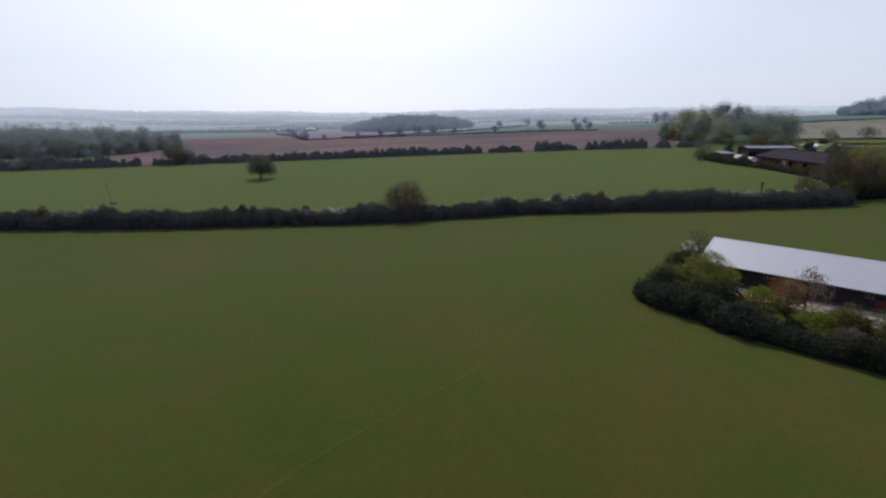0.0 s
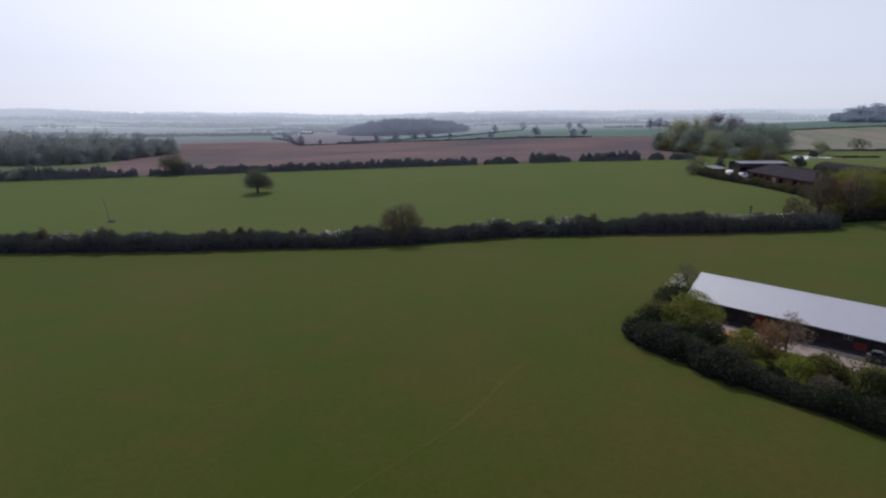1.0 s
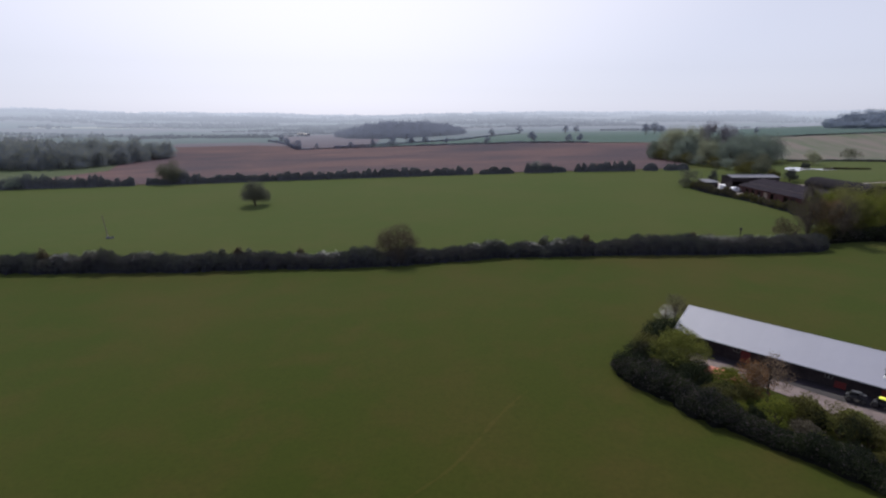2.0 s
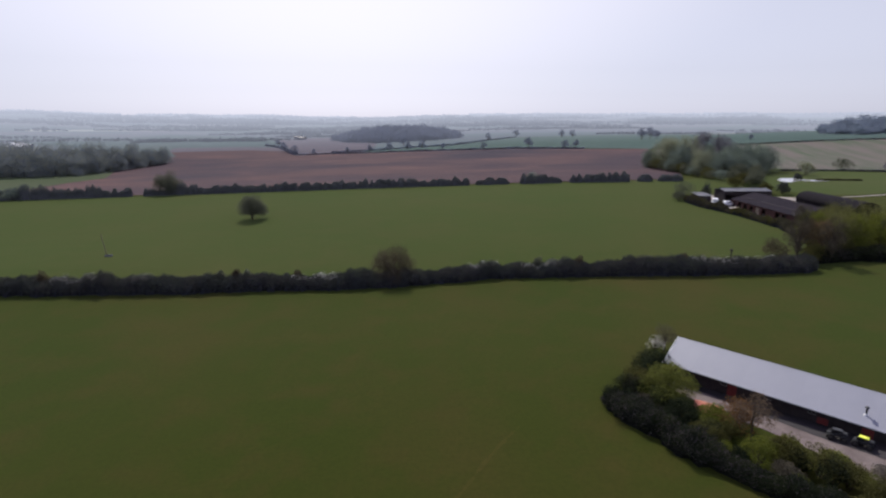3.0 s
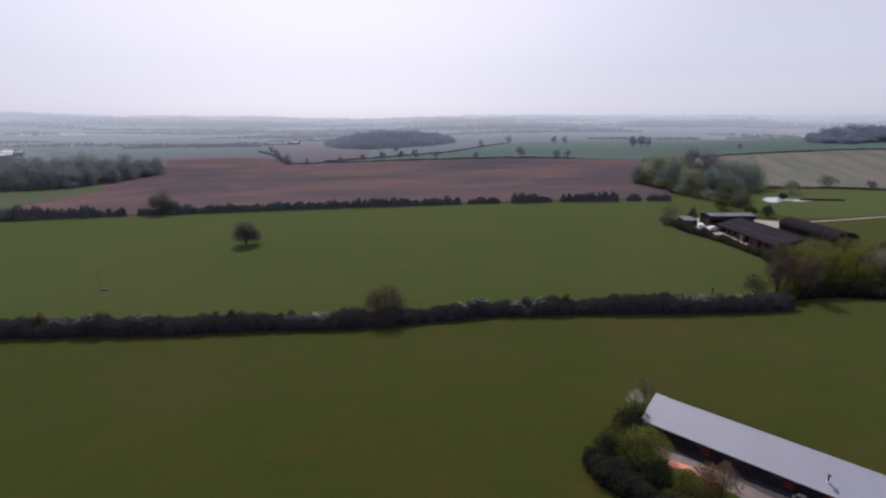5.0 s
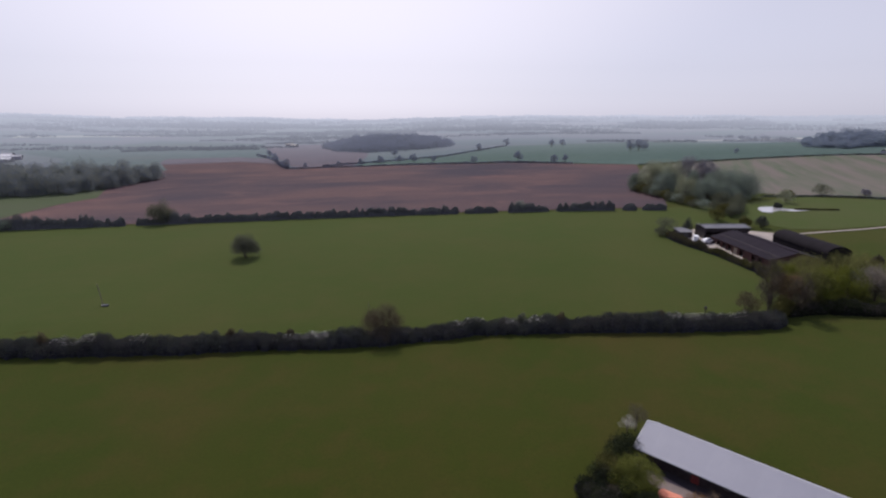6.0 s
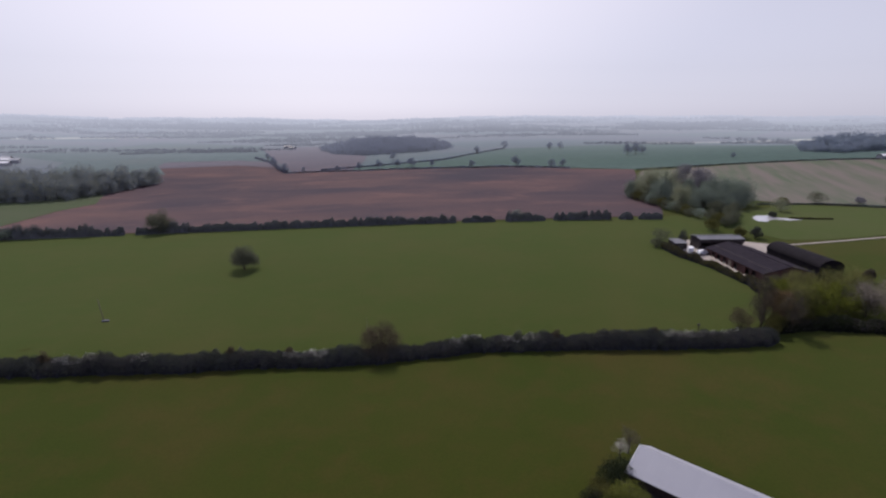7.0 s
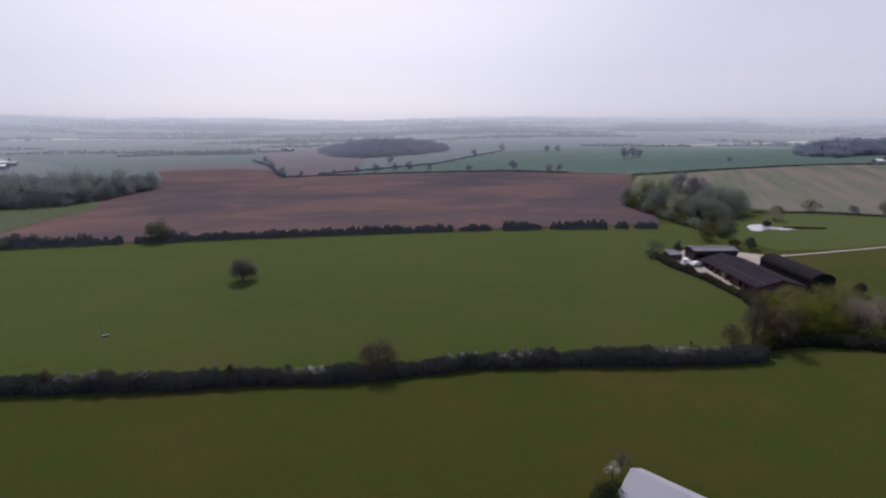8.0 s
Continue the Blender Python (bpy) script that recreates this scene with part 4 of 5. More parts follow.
def roof_slab(p, q, r, s, thick=0.08):
    """A sloping slab over four corners."""
    bm = bmesh.new()
    lo = [bm.verts.new(v) for v in (p, q, r, s)]
    hi = [bm.verts.new((v[0], v[1], v[2] + thick)) for v in (p, q, r, s)]
    bm.faces.new(lo[::-1])
    bm.faces.new(hi)
    for k in range(4):
        bm.faces.new((lo[k], lo[(k + 1) % 4], hi[(k + 1) % 4], hi[k]))
    bmesh.ops.recalc_face_normals(bm, faces=bm.faces)
    return bm


def cattle_barn():
    t = thing("cattle_barn", pose(87.9, 159.2, 5.0), "open dark cattle barn with a grey sheet roof", "barn")
    W, D, E, R = 13.8, 6.4, 3.5, 4.0
    part("back_wall", box(0, D - 0.2, -0.5, W, D, E), BOARDS, t)
    for x in (0, W - 0.2):
        bm = bmesh.new()
        add_box(bm, x, 0.3, -0.5, x + 0.2, D - 0.2, E - 0.05)
        part("side_wall", bm, BOARDS, t)
    for k in range(5):
        x = 0.2 + k * (W - 0.6) / 4
        part("post", box(x, 0.1, -0.5, x + 0.2, 0.3, E), BOARDS, t)
    part("fascia", box(-0.2, -0.05, E - 1.1, W + 0.2, 0.06, E), BOARDS, t)
    part("feed_rail", box(0.4, 0.3, 0.7, W - 0.4, 0.42, 1.15), BOARDS, t)
    n = 9
    for k in range(n):
        x0, x1 = -0.3 + k * (W + 0.6) / n, -0.3 + (k + 1) * (W + 0.6) / n - 0.03
        part("roof_sheet", roof_slab((x0, -0.4, E), (x1, -0.4, E), (x1, D / 2, R), (x0, D / 2, R)), GREYSHEET, t)
        part("roof_sheet", roof_slab((x0, D / 2, R), (x1, D / 2, R), (x1, D + 0.4, E), (x0, D + 0.4, E)), GREYSHEET, t)
    part("ridge_cap", add_tube(bmesh.new(), [(-0.3, D / 2, R + 0.08), (W + 0.3, D / 2, R + 0.08)], [0.16, 0.16], 6), GREYSHEET, t)
    return t


def lean_to():
    t = thing("lean_to", pose(81.0, 161.2, 4.5), "small dark lean-to shed with a grey roof", "shed")
    part("wall", box(0, 0.2, -0.5, 3.9, 4.6, 2.4), BOARDS, t)
    part("roof", roof_slab((-0.2, -0.3, 2.35), (4.1, -0.3, 2.35), (4.1, 4.9, 2.85), (-0.2, 4.9, 2.85)), GREYSHEET, t)
    part("door", box(1.1, 0.14, 0, 2.8, 0.2, 2.0, 0.01), DARKMETAL, t)
    return t


def brick_range():
    t = thing("brick_cowshed", pose(88.3, 127, 4.2), "long red-brick cowshed with a dark tiled roof", "cowshed")
    W, L, E, R = 13.5, 29.0, 2.5, 4.3
    bays = 10
    for k in range(bays + 1):
        y = k * L / bays
        y0, y1 = max(0, y - 0.55), min(L, y + 0.55)
        part("pier", box(0, y0, -0.8, 0.35, y1, E), BRICK, t)
    part("lintel", box(-0.01, 0, E - 0.45, 0.36, L, E + 0.02), BRICK, t)
    part("inner_wall", box(2.2, 0.2, -0.8, 2.4, L - 0.2, E + 0.8), BOARDS, t)
    for k in (0, 3, 5, 9):
        y = (k + 0.5) * L / bays
        part("door", box(0.1, y - 0.88, -0.1, 0.18, y + 0.88, E - 0.5, 0.01), BRICK if k in (0, 3, 9) else TIMBER, t)
    part("east_wall", box(W - 0.35, 0, -0.8, W, L, E), BRICK, t)
    for y in (0, L - 0.35):
        bm = bmesh.new()
        prof = [(0.36, -0.8), (W - 0.36, -0.8), (W - 0.36, E), (W / 2, R - 0.1), (0.36, E)]
        a = [bm.verts.new((x, y, z)) for x, z in prof]
        b = [bm.verts.new((x, y + 0.35, z)) for x, z in prof]
        bm.faces.new(a)
        bm.faces.new(b[::-1])
        for k in range(5):
            bm.faces.new((a[k], b[k], b[(k + 1) % 5], a[(k + 1) % 5]))
        bmesh.ops.recalc_face_normals(bm, faces=bm.faces)
        part("gable_wall", bm, BRICK, t)
    courses = 8
    for side in (0, 1):
        for k in range(courses):
            f0, f1 = k / courses, (k + 1) / courses + 0.02
            xa, xb = -0.35 + (W / 2 + 0.35) * f0, -0.35 + (W / 2 + 0.35) * f1
            za, zb = E - 0.05 + (R - E + 0.05) * f0, E - 0.05 + (R - E + 0.05) * f1
            if side:
                xa, xb = W - xa, W - xb
            part("tile_course", roof_slab((xa, -0.3, za + 0.03), (xa, L + 0.3, za + 0.03), (xb, L + 0.3, zb), (xb, -0.3, zb), 0.06), SLATE, t)
    part("ridge_tile", add_tube(bmesh.new(), [(W / 2, -0.3, R + 0.08), (W / 2, L + 0.3, R + 0.08)], [0.15, 0.15], 6), SLATE, t)
    return t


def dutch_barn():
    t = thing("dutch_barn", pose(103.8, 128.4, 4.7), "long black barn with a rounded roof", "barn")
    W, L, E, R = 6.4, 22.4, 3.0, 5.0
    arc = [(W / 2 - W / 2 * math.cos(a) * 1.03, E + (R - E) * math.sin(a)) for a in np.linspace(0.0, math.pi, 13)]
    for k in range(8):
        y0, y1 = k * L / 8, (k + 1) * L / 8 + 0.05
        bm = bmesh.new()
        rings = []
        for y in (y0, y1):
            rings.append([bm.verts.new((x, y, z + 0.006 * (k % 2))) for x, z in arc] + [bm.verts.new((x, y, z - 0.06)) for x, z in arc[::-1]])
        n = len(rings[0])
        for j in range(n):
            bm.faces.new((rings[0][j], rings[0][(j + 1) % n], rings[1][(j + 1) % n], rings[1][j]))
        bmesh.ops.recalc_face_normals(bm, faces=bm.faces)
        part("roof_sheet", bm, BLACKSHEET, t)
    for x in (0, W - 0.15):
        part("side_wall", box(x, 0.1, -0.8, x + 0.15, L - 0.1, E + 0.05), BLACKSHEET, t)
    for y in (0.12, L - 0.25):
        bm = bmesh.new()
        ring = [(W - 0.16, -0.8), (0.16, -0.8)] + [(min(W - 0.16, max(0.16, x)), z - 0.07) for x, z in arc]
        a = [bm.verts.new((x, y, z)) for x, z in ring]
        b = [bm.verts.new((x, y + 0.12, z)) for x, z in ring]
        bm.faces.new(a)
        bm.faces.new(b[::-1])
        for k in range(len(a)):
            bm.faces.new((a[k], b[k], b[(k + 1) % len(a)], a[(k + 1) % len(a)]))
        bmesh.ops.recalc_face_normals(bm, faces=bm.faces)
        part("end_wall", bm, BLACKSHEET, t)
    return t


cattle_barn(), lean_to(), brick_range(), dutch_barn()
for x, y, turn, ln, van, nm, lab in ((83.9, 157.0, 70, 4.2, True, "white_van", "white van parked in the farm yard"), (86.6, 154.8, 20, 3.9, False, "white_car", "white car parked in the farm yard")):
    car(nm, pose(x, y, land(x, y) + 0.06, 0, 0, turn), lab, WHITEPAINT, ln, van)

# ---- trees and shrubs about the farm ----
for k, (nm, x, y, h, s, m, lab, n, lf) in enumerate((
    ("bare_tree", 75.0, 105.4, 10.6, 2.8, BUDDING, "tall dark brown budding tree in the gap between the hedges", 7000, 0.07),
    ("bare_tree", 72.2, 101.6, 8.0, 3.0, BUDDING, "thin brown budding tree behind the hedge", 4200, 0.065),
    ("bare_tree", 76.6, 98.4, 9.6, 2.6, BUDDING, "tall thin budding tree in the gap between the hedges", 4200, 0.07),
    ("russet_tree", 77.4, 103.2, 7.8, 3.4, OLDBROWN, "russet budding tree beside the hedge", 6500, 0.11),
    ("green_tree", 81.8, 104.4, 8.4, 4.2, TREEGREEN, "ochre-green spring tree beside the hedge", 11000, 0.09),
    ("green_tree", 79.6, 108.8, 8.2, 3.8, FRESH, "fresh green tree beside the farm", 9000, 0.09),
    ("green_tree", 86.6, 111.0, 9.0, 4.4, TREEGREEN, "yellow-green spring tree beside the farm", 11000, 0.095),
    ("green_tree", 93.6, 112.0, 8.8, 4.6, TREEGREEN, "yellow-green spring tree beside the farm", 11000, 0.095),
    ("green_tree", 101.0, 113.5, 7.8, 4.4, TREEGREEN, "yellow-green spring tree beside the farm", 9000, 0.095),
    ("green_tree", 85.6, 105.0, 7.6, 4.2, FRESH, "olive-green spring tree beside the hedge", 9000, 0.09),
    ("green_tree", 91.8, 105.6, 7.6, 4.4, FRESH, "fresh olive-green tree beside the hedge", 10000, 0.09),
    ("pale_tree", 97.6, 105.0, 7.6, 4.2, PALEBUSH, "pale grey catkin tree beside the hedge", 5000, 0.11),
    ("pale_tree", 104.8, 106.0, 7.8, 4.6, PALEBUSH, "pale grey catkin tree beside the hedge", 5000, 0.11),
    ("pale_tree", 113.0, 107.5, 7.4, 4.4, BARE, "bare grey tree beside the hedge", 4200, 0.11),
    ("dark_tree", 107.5, 101.0, 5.4, 4.0, OAK, "olive tree behind the hedge", 5000, 0.11),
    ("dark_tree", 97.0, 107.6, 6.6, 4.4, WOODLEAF, "dark green tree behind the hedge", 4800, 0.11),
    ("dark_tree", 118.0, 103.0, 6.6, 4.4, OAK, "dark olive tree in the hedge", 4800, 0.11),
    ("bare_tree", 86.0, 118.6, 5.6, 2.6, BUDDING, "bare brown tree at the cowshed's end", 9000, 0.085),
    ("bare_tree", 90.5, 118.6, 5.8, 3.2, BUDDING, "brown budding tree at the cowshed's end", 8000, 0.085),
)):
    tree(nm, on(x, y, 37 * k), lab, h, s, m, 60 + k, n, lf, 0.26, 34, 0.12, 1.15, twigs=2 if "bare" in nm else 0, group="trees beside the farm", shape="airy")
for k, (x, y, h, s, m, lab) in enumerate((
    (67.8, 101.6, 4.4, 3.2, BROWNBUD, "brown budding bush growing out of the hedge"),
    (72.0, 97.4, 3.2, 2.0, OAK, "olive bush between two hedges"),
    (74.6, 101.0, 2.4, 1.5, BUDDING, "brown twiggy bush behind the hedge"),
    (54.2, 95.8, 2.9, 1.5, BLOSSOM, "bush white with blossom in the hedge"),
    (7.4, 96.8, 2.9, 1.3, BLOSSOM, "bush white with blossom in the hedge"),
    (10.3, 97.3, 2.9, 1.4, BLOSSOM, "bush white with blossom in the hedge"),
    (12.4, 97.5, 2.9, 1.3, BLOSSOM, "bush white with blossom in the hedge"),
    (-19.6, 94.6, 2.9, 1.3, BLOSSOM, "bush white with blossom in the hedge"),
    (-17.6, 94.5, 2.9, 1.2, BLOSSOM, "bush white with blossom in the hedge"),
    (60.6, 95.0, 2.9, 1.5, BLOSSOM, "bush white with blossom in the hedge"),
    (58.2, 95.0, 2.9, 1.3, BLOSSOM, "bush white with blossom in the hedge"),
    (63.0, 95.1, 2.9, 1.4, BLOSSOM, "bush white with blossom in the hedge"),
    (-38.0, 94.6, 3.4, 1.3, LONELEAF, "olive bush growing in the dark hedge"),
    (-35.2, 94.7, 3.9, 1.1, BROWNBUD, "tall twiggy bush growing in the dark hedge"),
    (-33.2, 94.8, 3.5, 1.2, LONELEAF, "olive bush growing in the dark hedge"),
    (-69.0, 93.4, 3.7, 1.5, BROWNBUD, "tall twiggy bush growing in the dark hedge"),
    (-63.5, 93.4, 3.2, 1.2, LONELEAF, "olive bush growing in the dark hedge"),
    (-50.5, 93.9, 3.2, 1.4, LONELEAF, "olive bush growing in the dark hedge"),
    (-24.0, 94.8, 3.2, 1.2, BROWNBUD, "twiggy brown bush growing in the dark hedge"),
    (20.5, 97.4, 3.3, 1.3, LONELEAF, "olive bush growing in the dark hedge"),
    (28.0, 96.8, 3.5, 1.4, BROWNBUD, "twiggy brown bush growing in the dark hedge"),
    (40.5, 96.0, 3.3, 1.3, LONELEAF, "olive bush growing in the dark hedge"),
    (47.0, 95.6, 3.4, 1.2, BROWNBUD, "twiggy brown bush growing in the dark hedge"),
    (73.6, 98.6, 4.2, 2.2, OAK, "olive bush in the hedge"),
    (81.5, 101.8, 3.6, 3.0, OAK, "olive bush behind the hedge"),
    (79.4, 168.0, 5.6, 4.4, WOODLEAF, "grey-green bush beside the lean-to"),
    (85.4, 166.0, 5.0, 2.0, HEDGE, "dark upright bush between lean-to and barn"),
    (76.8, 165.2, 3.0, 2.6, WOODLEAF, "low green bush at the yard's corner"),
    (108.6, 173.0, 3.6, 2.6, OAK, "dark bush behind the barn"),
    (113.0, 171.5, 3.8, 2.4, HEDGE, "dark bush behind the barn"),
    (104.5, 184.0, 4.4, 3.4, OAK, "bush behind the barn"),
    (115.5, 126.5, 3.4, 1.8, BUDDING, "small brown bush at the barn's end"),
    (178.0, 233.0, 5.4, 5.2, WOODLEAF, "broad domed olive bush on the field's edge"),
    (194.0, 228.4, 3.4, 2.6, COPSEBARE, "bare bush on the field's edge"),
    (201.0, 219.6, 6.0, 4.2, WOODLEAF, "tall olive bush on the field's edge"),
    (160.0, 229.6, 3.4, 3.0, OAK, "dark bush on the field's edge"),
    (139.0, 203.5, 2.0, 1.8, HEDGE, "small dark bush beside the pond"),
    (149.0, 214.5, 6.0, 4.2, COPSEGREEN, "pale green bush beside the pond"),
)):
    bush("bush", x, y, lab, h, s, m, 90 + k, 260 if m == BLOSSOM else 2600 if x < 100 else 1500, 0.085 if m == BLOSSOM else 0.10 if x < 100 else 0.17, "bushes about the farm")
hedge("pasture_hedge", [(143, 199.5), (150, 197.5), (158, 196)], "low dark hedge running out from the pond", 0.5, 1.0, OAK, 21, 260, 0.12, shade_turn=0.2)
hedge("pasture_hedge", [(150, 232), (166, 230), (180, 226.5), (199, 216.5), (240, 194)], "low dark hedge below the drilled field", 0.7, 1.2, COPSEDARK, 22, 260, 0.12, twig=0.5, core=FARTHICKET)

# ---- the copse behind the farm ----
COPSE = (
    ("tall_tree", 111, 257, 15.5, 7.0, COPSEGREEN, "tall pale green spring tree in the copse", 6000, "airy"),
    ("tall_tree", 118, 250, 16.0, 7.0, COPSEGREEN, "tall pale green spring tree in the copse", 6000, "airy"),
    ("tall_tree", 116, 266, 15.0, 6.6, COPSEGREEN, "tall pale green spring tree in the copse", 5000, "airy"),
    ("tall_tree", 127, 254, 17.5, 6.2, COPSEBARE, "tall bare grey tree in the copse", 6000, "airy"),
    ("tall_tree", 133, 250, 16.5, 6.0, COPSEBARE, "tall bare grey tree in the copse", 6000, "airy"),
    ("conifer", 121.5, 238, 12.5, 6.0, COPSEDARK, "dark conifer in the copse", 5000, "tall"),
    ("conifer", 126.5, 233, 12.0, 6.0, COPSEDARK, "dark conifer in the copse", 5000, "tall"),
    ("broad_tree", 133, 226, 11.0, 8.0, COPSEDARK, "broad dark green tree in the copse", 7000, "airy"),
    ("broad_tree", 141, 231, 10.5, 8.0, COPSEDARK, "broad dark green tree in the copse", 7000, "airy"),
    ("broad_tree", 136, 238, 12.0, 7.0, COPSEDARK, "broad olive tree in the copse", 6000, "airy"),
    ("broad_tree", 110, 241, 10.5, 5.8, COPSEDARK, "green tree in the copse", 4200, "airy"),
    ("broad_tree", 115, 230, 10.0, 5.6, COPSEGREEN, "fresh green tree in the copse", 4200, "airy"),
    ("broad_tree", 113, 247, 11.5, 5.8, COPSEDARK, "olive tree in the copse", 4200, "airy"),
    ("broad_tree", 120, 221, 9.5, 5.6, COPSEDARK, "green tree in the copse", 4200, "airy"),
    ("broad_tree", 126, 217, 8.5, 5.4, COPSEDARK, "dark green tree beside the pond", 4200, "airy"),
    ("broad_tree", 123, 228, 10.0, 5.6, COPSEDARK, "dark green tree in the copse", 4200, "airy"),
    ("broad_tree", 105.5, 263, 9.0, 4.4, COPSEDARK, "olive tree at the copse's end", 3000, "airy"),
)
for k, (nm, x, y, h, s, m, lab, n, shp) in enumerate(COPSE):
    tree(nm, on(x, y, 53 * k), lab, h * 0.92, s, m, 120 + k, int(n * 1.7), 0.17, 0.24, 46 if shp == "airy" else 22, 0.04, 1.35, shade_turn=0.6, group="copse behind the farm", shape=shp, twigs=2 if m == COPSEBARE else 0)
row = np.random.default_rng(5)
for k in range(16):
    f = k / 15
    x, y = 102.6 + 8.0 * f**2 + row.uniform(-0.6, 0.6), 264 - 70 * f + row.uniform(-1, 1)
    bush("copse_shrub", x + 1.5, y, "green shrub along the copse's edge", row.uniform(3.6, 5.6), row.uniform(3.0, 4.0), (WOODLEAF, COPSEDARK, WOODLEAF, OAK)[k % 4], 150 + k, 1800, 0.15, "shrubs along the copse")

for k, (x, y, h, m) in enumerate(((112.8, 189.5, 4.2, WOODLEAF), (115.4, 192.0, 4.4, WOODLEAF), (117.8, 195.5, 4.6, WOODLEAF), (120.4, 199.8, 5.0, WOODLEAF), (122.6, 205.0, 5.4, WOODLEAF), (120.0, 211.0, 6.0, WOODLEAF), (126.4, 210.0, 5.0, WOODLEAF))):
    bush("copse_shrub", x, y, "dark green shrub between the copse and the barn", h, h * 0.75, m, 180 + k, 2200, 0.15, "shrubs along the copse")

# ---- posts ----
def post(x, y, h, r, label, lean=0.0, cap=False):
    t = thing("wooden_post", pose(x, y, land(x, y) - 0.2, 0, lean, 0), label, "post", "posts")
    part("shaft", add_tube(bmesh.new(), [(0, 0, 0), (0, 0, h)], [r, r * 0.85], 8), TIMBER if not cap else BOARDS, t)
    if cap:
        part("head", add_tube(bmesh.new(), [(0, 0, h - 0.1), (0, 0, h + 0.3)], [r * 2.2, r * 1.8], 8), BOARDS, t)
    return t


post(55.3, 94.6, 4.2, 0.12, "dark wooden post with a thicker head beside the hedge", 0, True)
post(-73.4, 120.4, 5.2, 0.09, "thin leaning pole standing in the meadow", -8)
post(-10.5, 108.0, 3.4, 0.05, "thin pole standing in the meadow")



def trough(x, y):
    t = thing("water_trough", pose(x, y, land(x, y) + 0.05, 0, 0, 8), "grey metal water trough standing in the meadow", "trough")
    bm = bmesh.new()
    for q in ((-0.75, -0.3, 0, 0.75, -0.22, 0.35), (-0.75, 0.22, 0, 0.75, 0.3, 0.35), (-0.75, -0.22, 0, -0.67, 0.22, 0.35), (0.67, -0.22, 0, 0.75, 0.22, 0.35)):
        add_box(bm, *q)
    part("shell", bm, GREYSHEET, t)
    part("water", box(-0.67, -0.22, 0.05, 0.67, 0.22, 0.28), WATER, t)
    return t


trough(-72.0, 118.7)

# ---- woods and trees far off ----
def wood(name, outline, label, height, material, seed, gap=8.0, leaf=0.45, per_tree=260, vary=0.25, category="wood", kind="stuff", edge=25.0, low=0.45):
    """A wood too thick to count its trees: crowns of leaf sprays over short trunks."""
    rng = np.random.default_rng(seed)
    xs, ys = [p[0] for p in outline], [p[1] for p in outline]

    def inside(x, y):
        hit = False
        for (xa, ya), (xb, yb) in zip(outline, outline[1:] + outline[:1]):
            if (ya > y) != (yb > y) and x < (xb - xa) * (y - ya) / (yb - ya) + xa:
                hit = not hit
        return hit

    def reach(x, y, p, q):
        a, b = Vector(p), Vector(q)
        f = min(1.0, max(0.0, (Vector((x, y)) - a).dot(b - a) / (b - a).length_squared))
        return (Vector((x, y)) - a.lerp(b, f)).length

    pts, trunks = [], bmesh.new()
    x = min(xs)
    while x < max(xs):
        y = min(ys)
        while y < max(ys):
            px, py = x + rng.uniform(-0.5, 0.5) * gap, y + rng.uniform(-0.5, 0.5) * gap
            if inside(px, py):
                h = height * rng.uniform(1 - vary, 1 + vary * 0.6)
                near = min(reach(px, py, p, q) for p, q in zip(outline, outline[1:] + outline[:1]))
                h *= low + (1 - low) * math.sin(min(1.0, near / edge) * math.pi / 2)
                z = land(px, py)
                r = gap * rng.uniform(0.75, 1.05)
                for up in (0.14, 0.34, 0.55, 0.74):
                    c = (px + rng.normal() * r * 0.3, py + rng.normal() * r * 0.3, z + h * (up + rng.uniform(-0.06, 0.06)))
                    pts.append(lobe_points(rng, c, r * rng.uniform(0.65, 0.95), per_tree // 4, h * 0.30 / r, 0.3))
                add_tube(trunks, [(px, py, z - 0.3), (px, py, z + h * 0.6)], [0.25, 0.1], 4, False)
            y += gap
        x += gap
    pts = np.concatenate(pts)
    t = thing(name, Matrix(), label, category, kind=kind)
    part("crown", leaves("crown", pts, leaf, rng, material, 0.8), None, t)
    part("trunk", trunks, BARK, t)
    return t


# Pale blue-grey leaf: haze put into the colour, with glow by distance.
FARWOOD = hazed(leaf_material("hazed_far_leaf", (0.185, 0.205, 0.265), (0.225, 0.245, 0.290), 0.1))
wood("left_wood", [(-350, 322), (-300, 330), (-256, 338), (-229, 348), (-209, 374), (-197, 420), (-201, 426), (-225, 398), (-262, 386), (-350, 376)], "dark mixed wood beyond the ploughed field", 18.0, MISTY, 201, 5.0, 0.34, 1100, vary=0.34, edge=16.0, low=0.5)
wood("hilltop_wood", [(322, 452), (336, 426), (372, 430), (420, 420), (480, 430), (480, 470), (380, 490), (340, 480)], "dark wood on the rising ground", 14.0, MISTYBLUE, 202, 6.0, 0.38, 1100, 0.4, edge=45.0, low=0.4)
wood("far_wood", [(-140, 790), (-105, 690), (-67, 650), (0, 684), (37, 730), (40, 770), (-40, 790)], "wood far off across the fields, greyed by painted haze", 20.0, FARWOOD, 203, 7.0, 0.65, 560, 0.12, edge=55.0, low=0.35)
# Core of far hedges, its colour lightened as haze.
HAZYCORE = hazed(rough_material("hazy_hedge_inside", (0.170, 0.185, 0.220), (0.200, 0.212, 0.240), 2.0, 1.0, 0.0, 0.05))
hedge("field_edge_hedge", [(-112, 458), (-60, 459), (-19, 457), (30, 449), (73, 439), (114, 411)], "low hedge on the ploughed field's far edge", 1.1, 1.8, FARWOOD, 23, 60, 0.3, twig=0.4, group="far hedges", core=HAZYCORE, shade_turn=0.8)
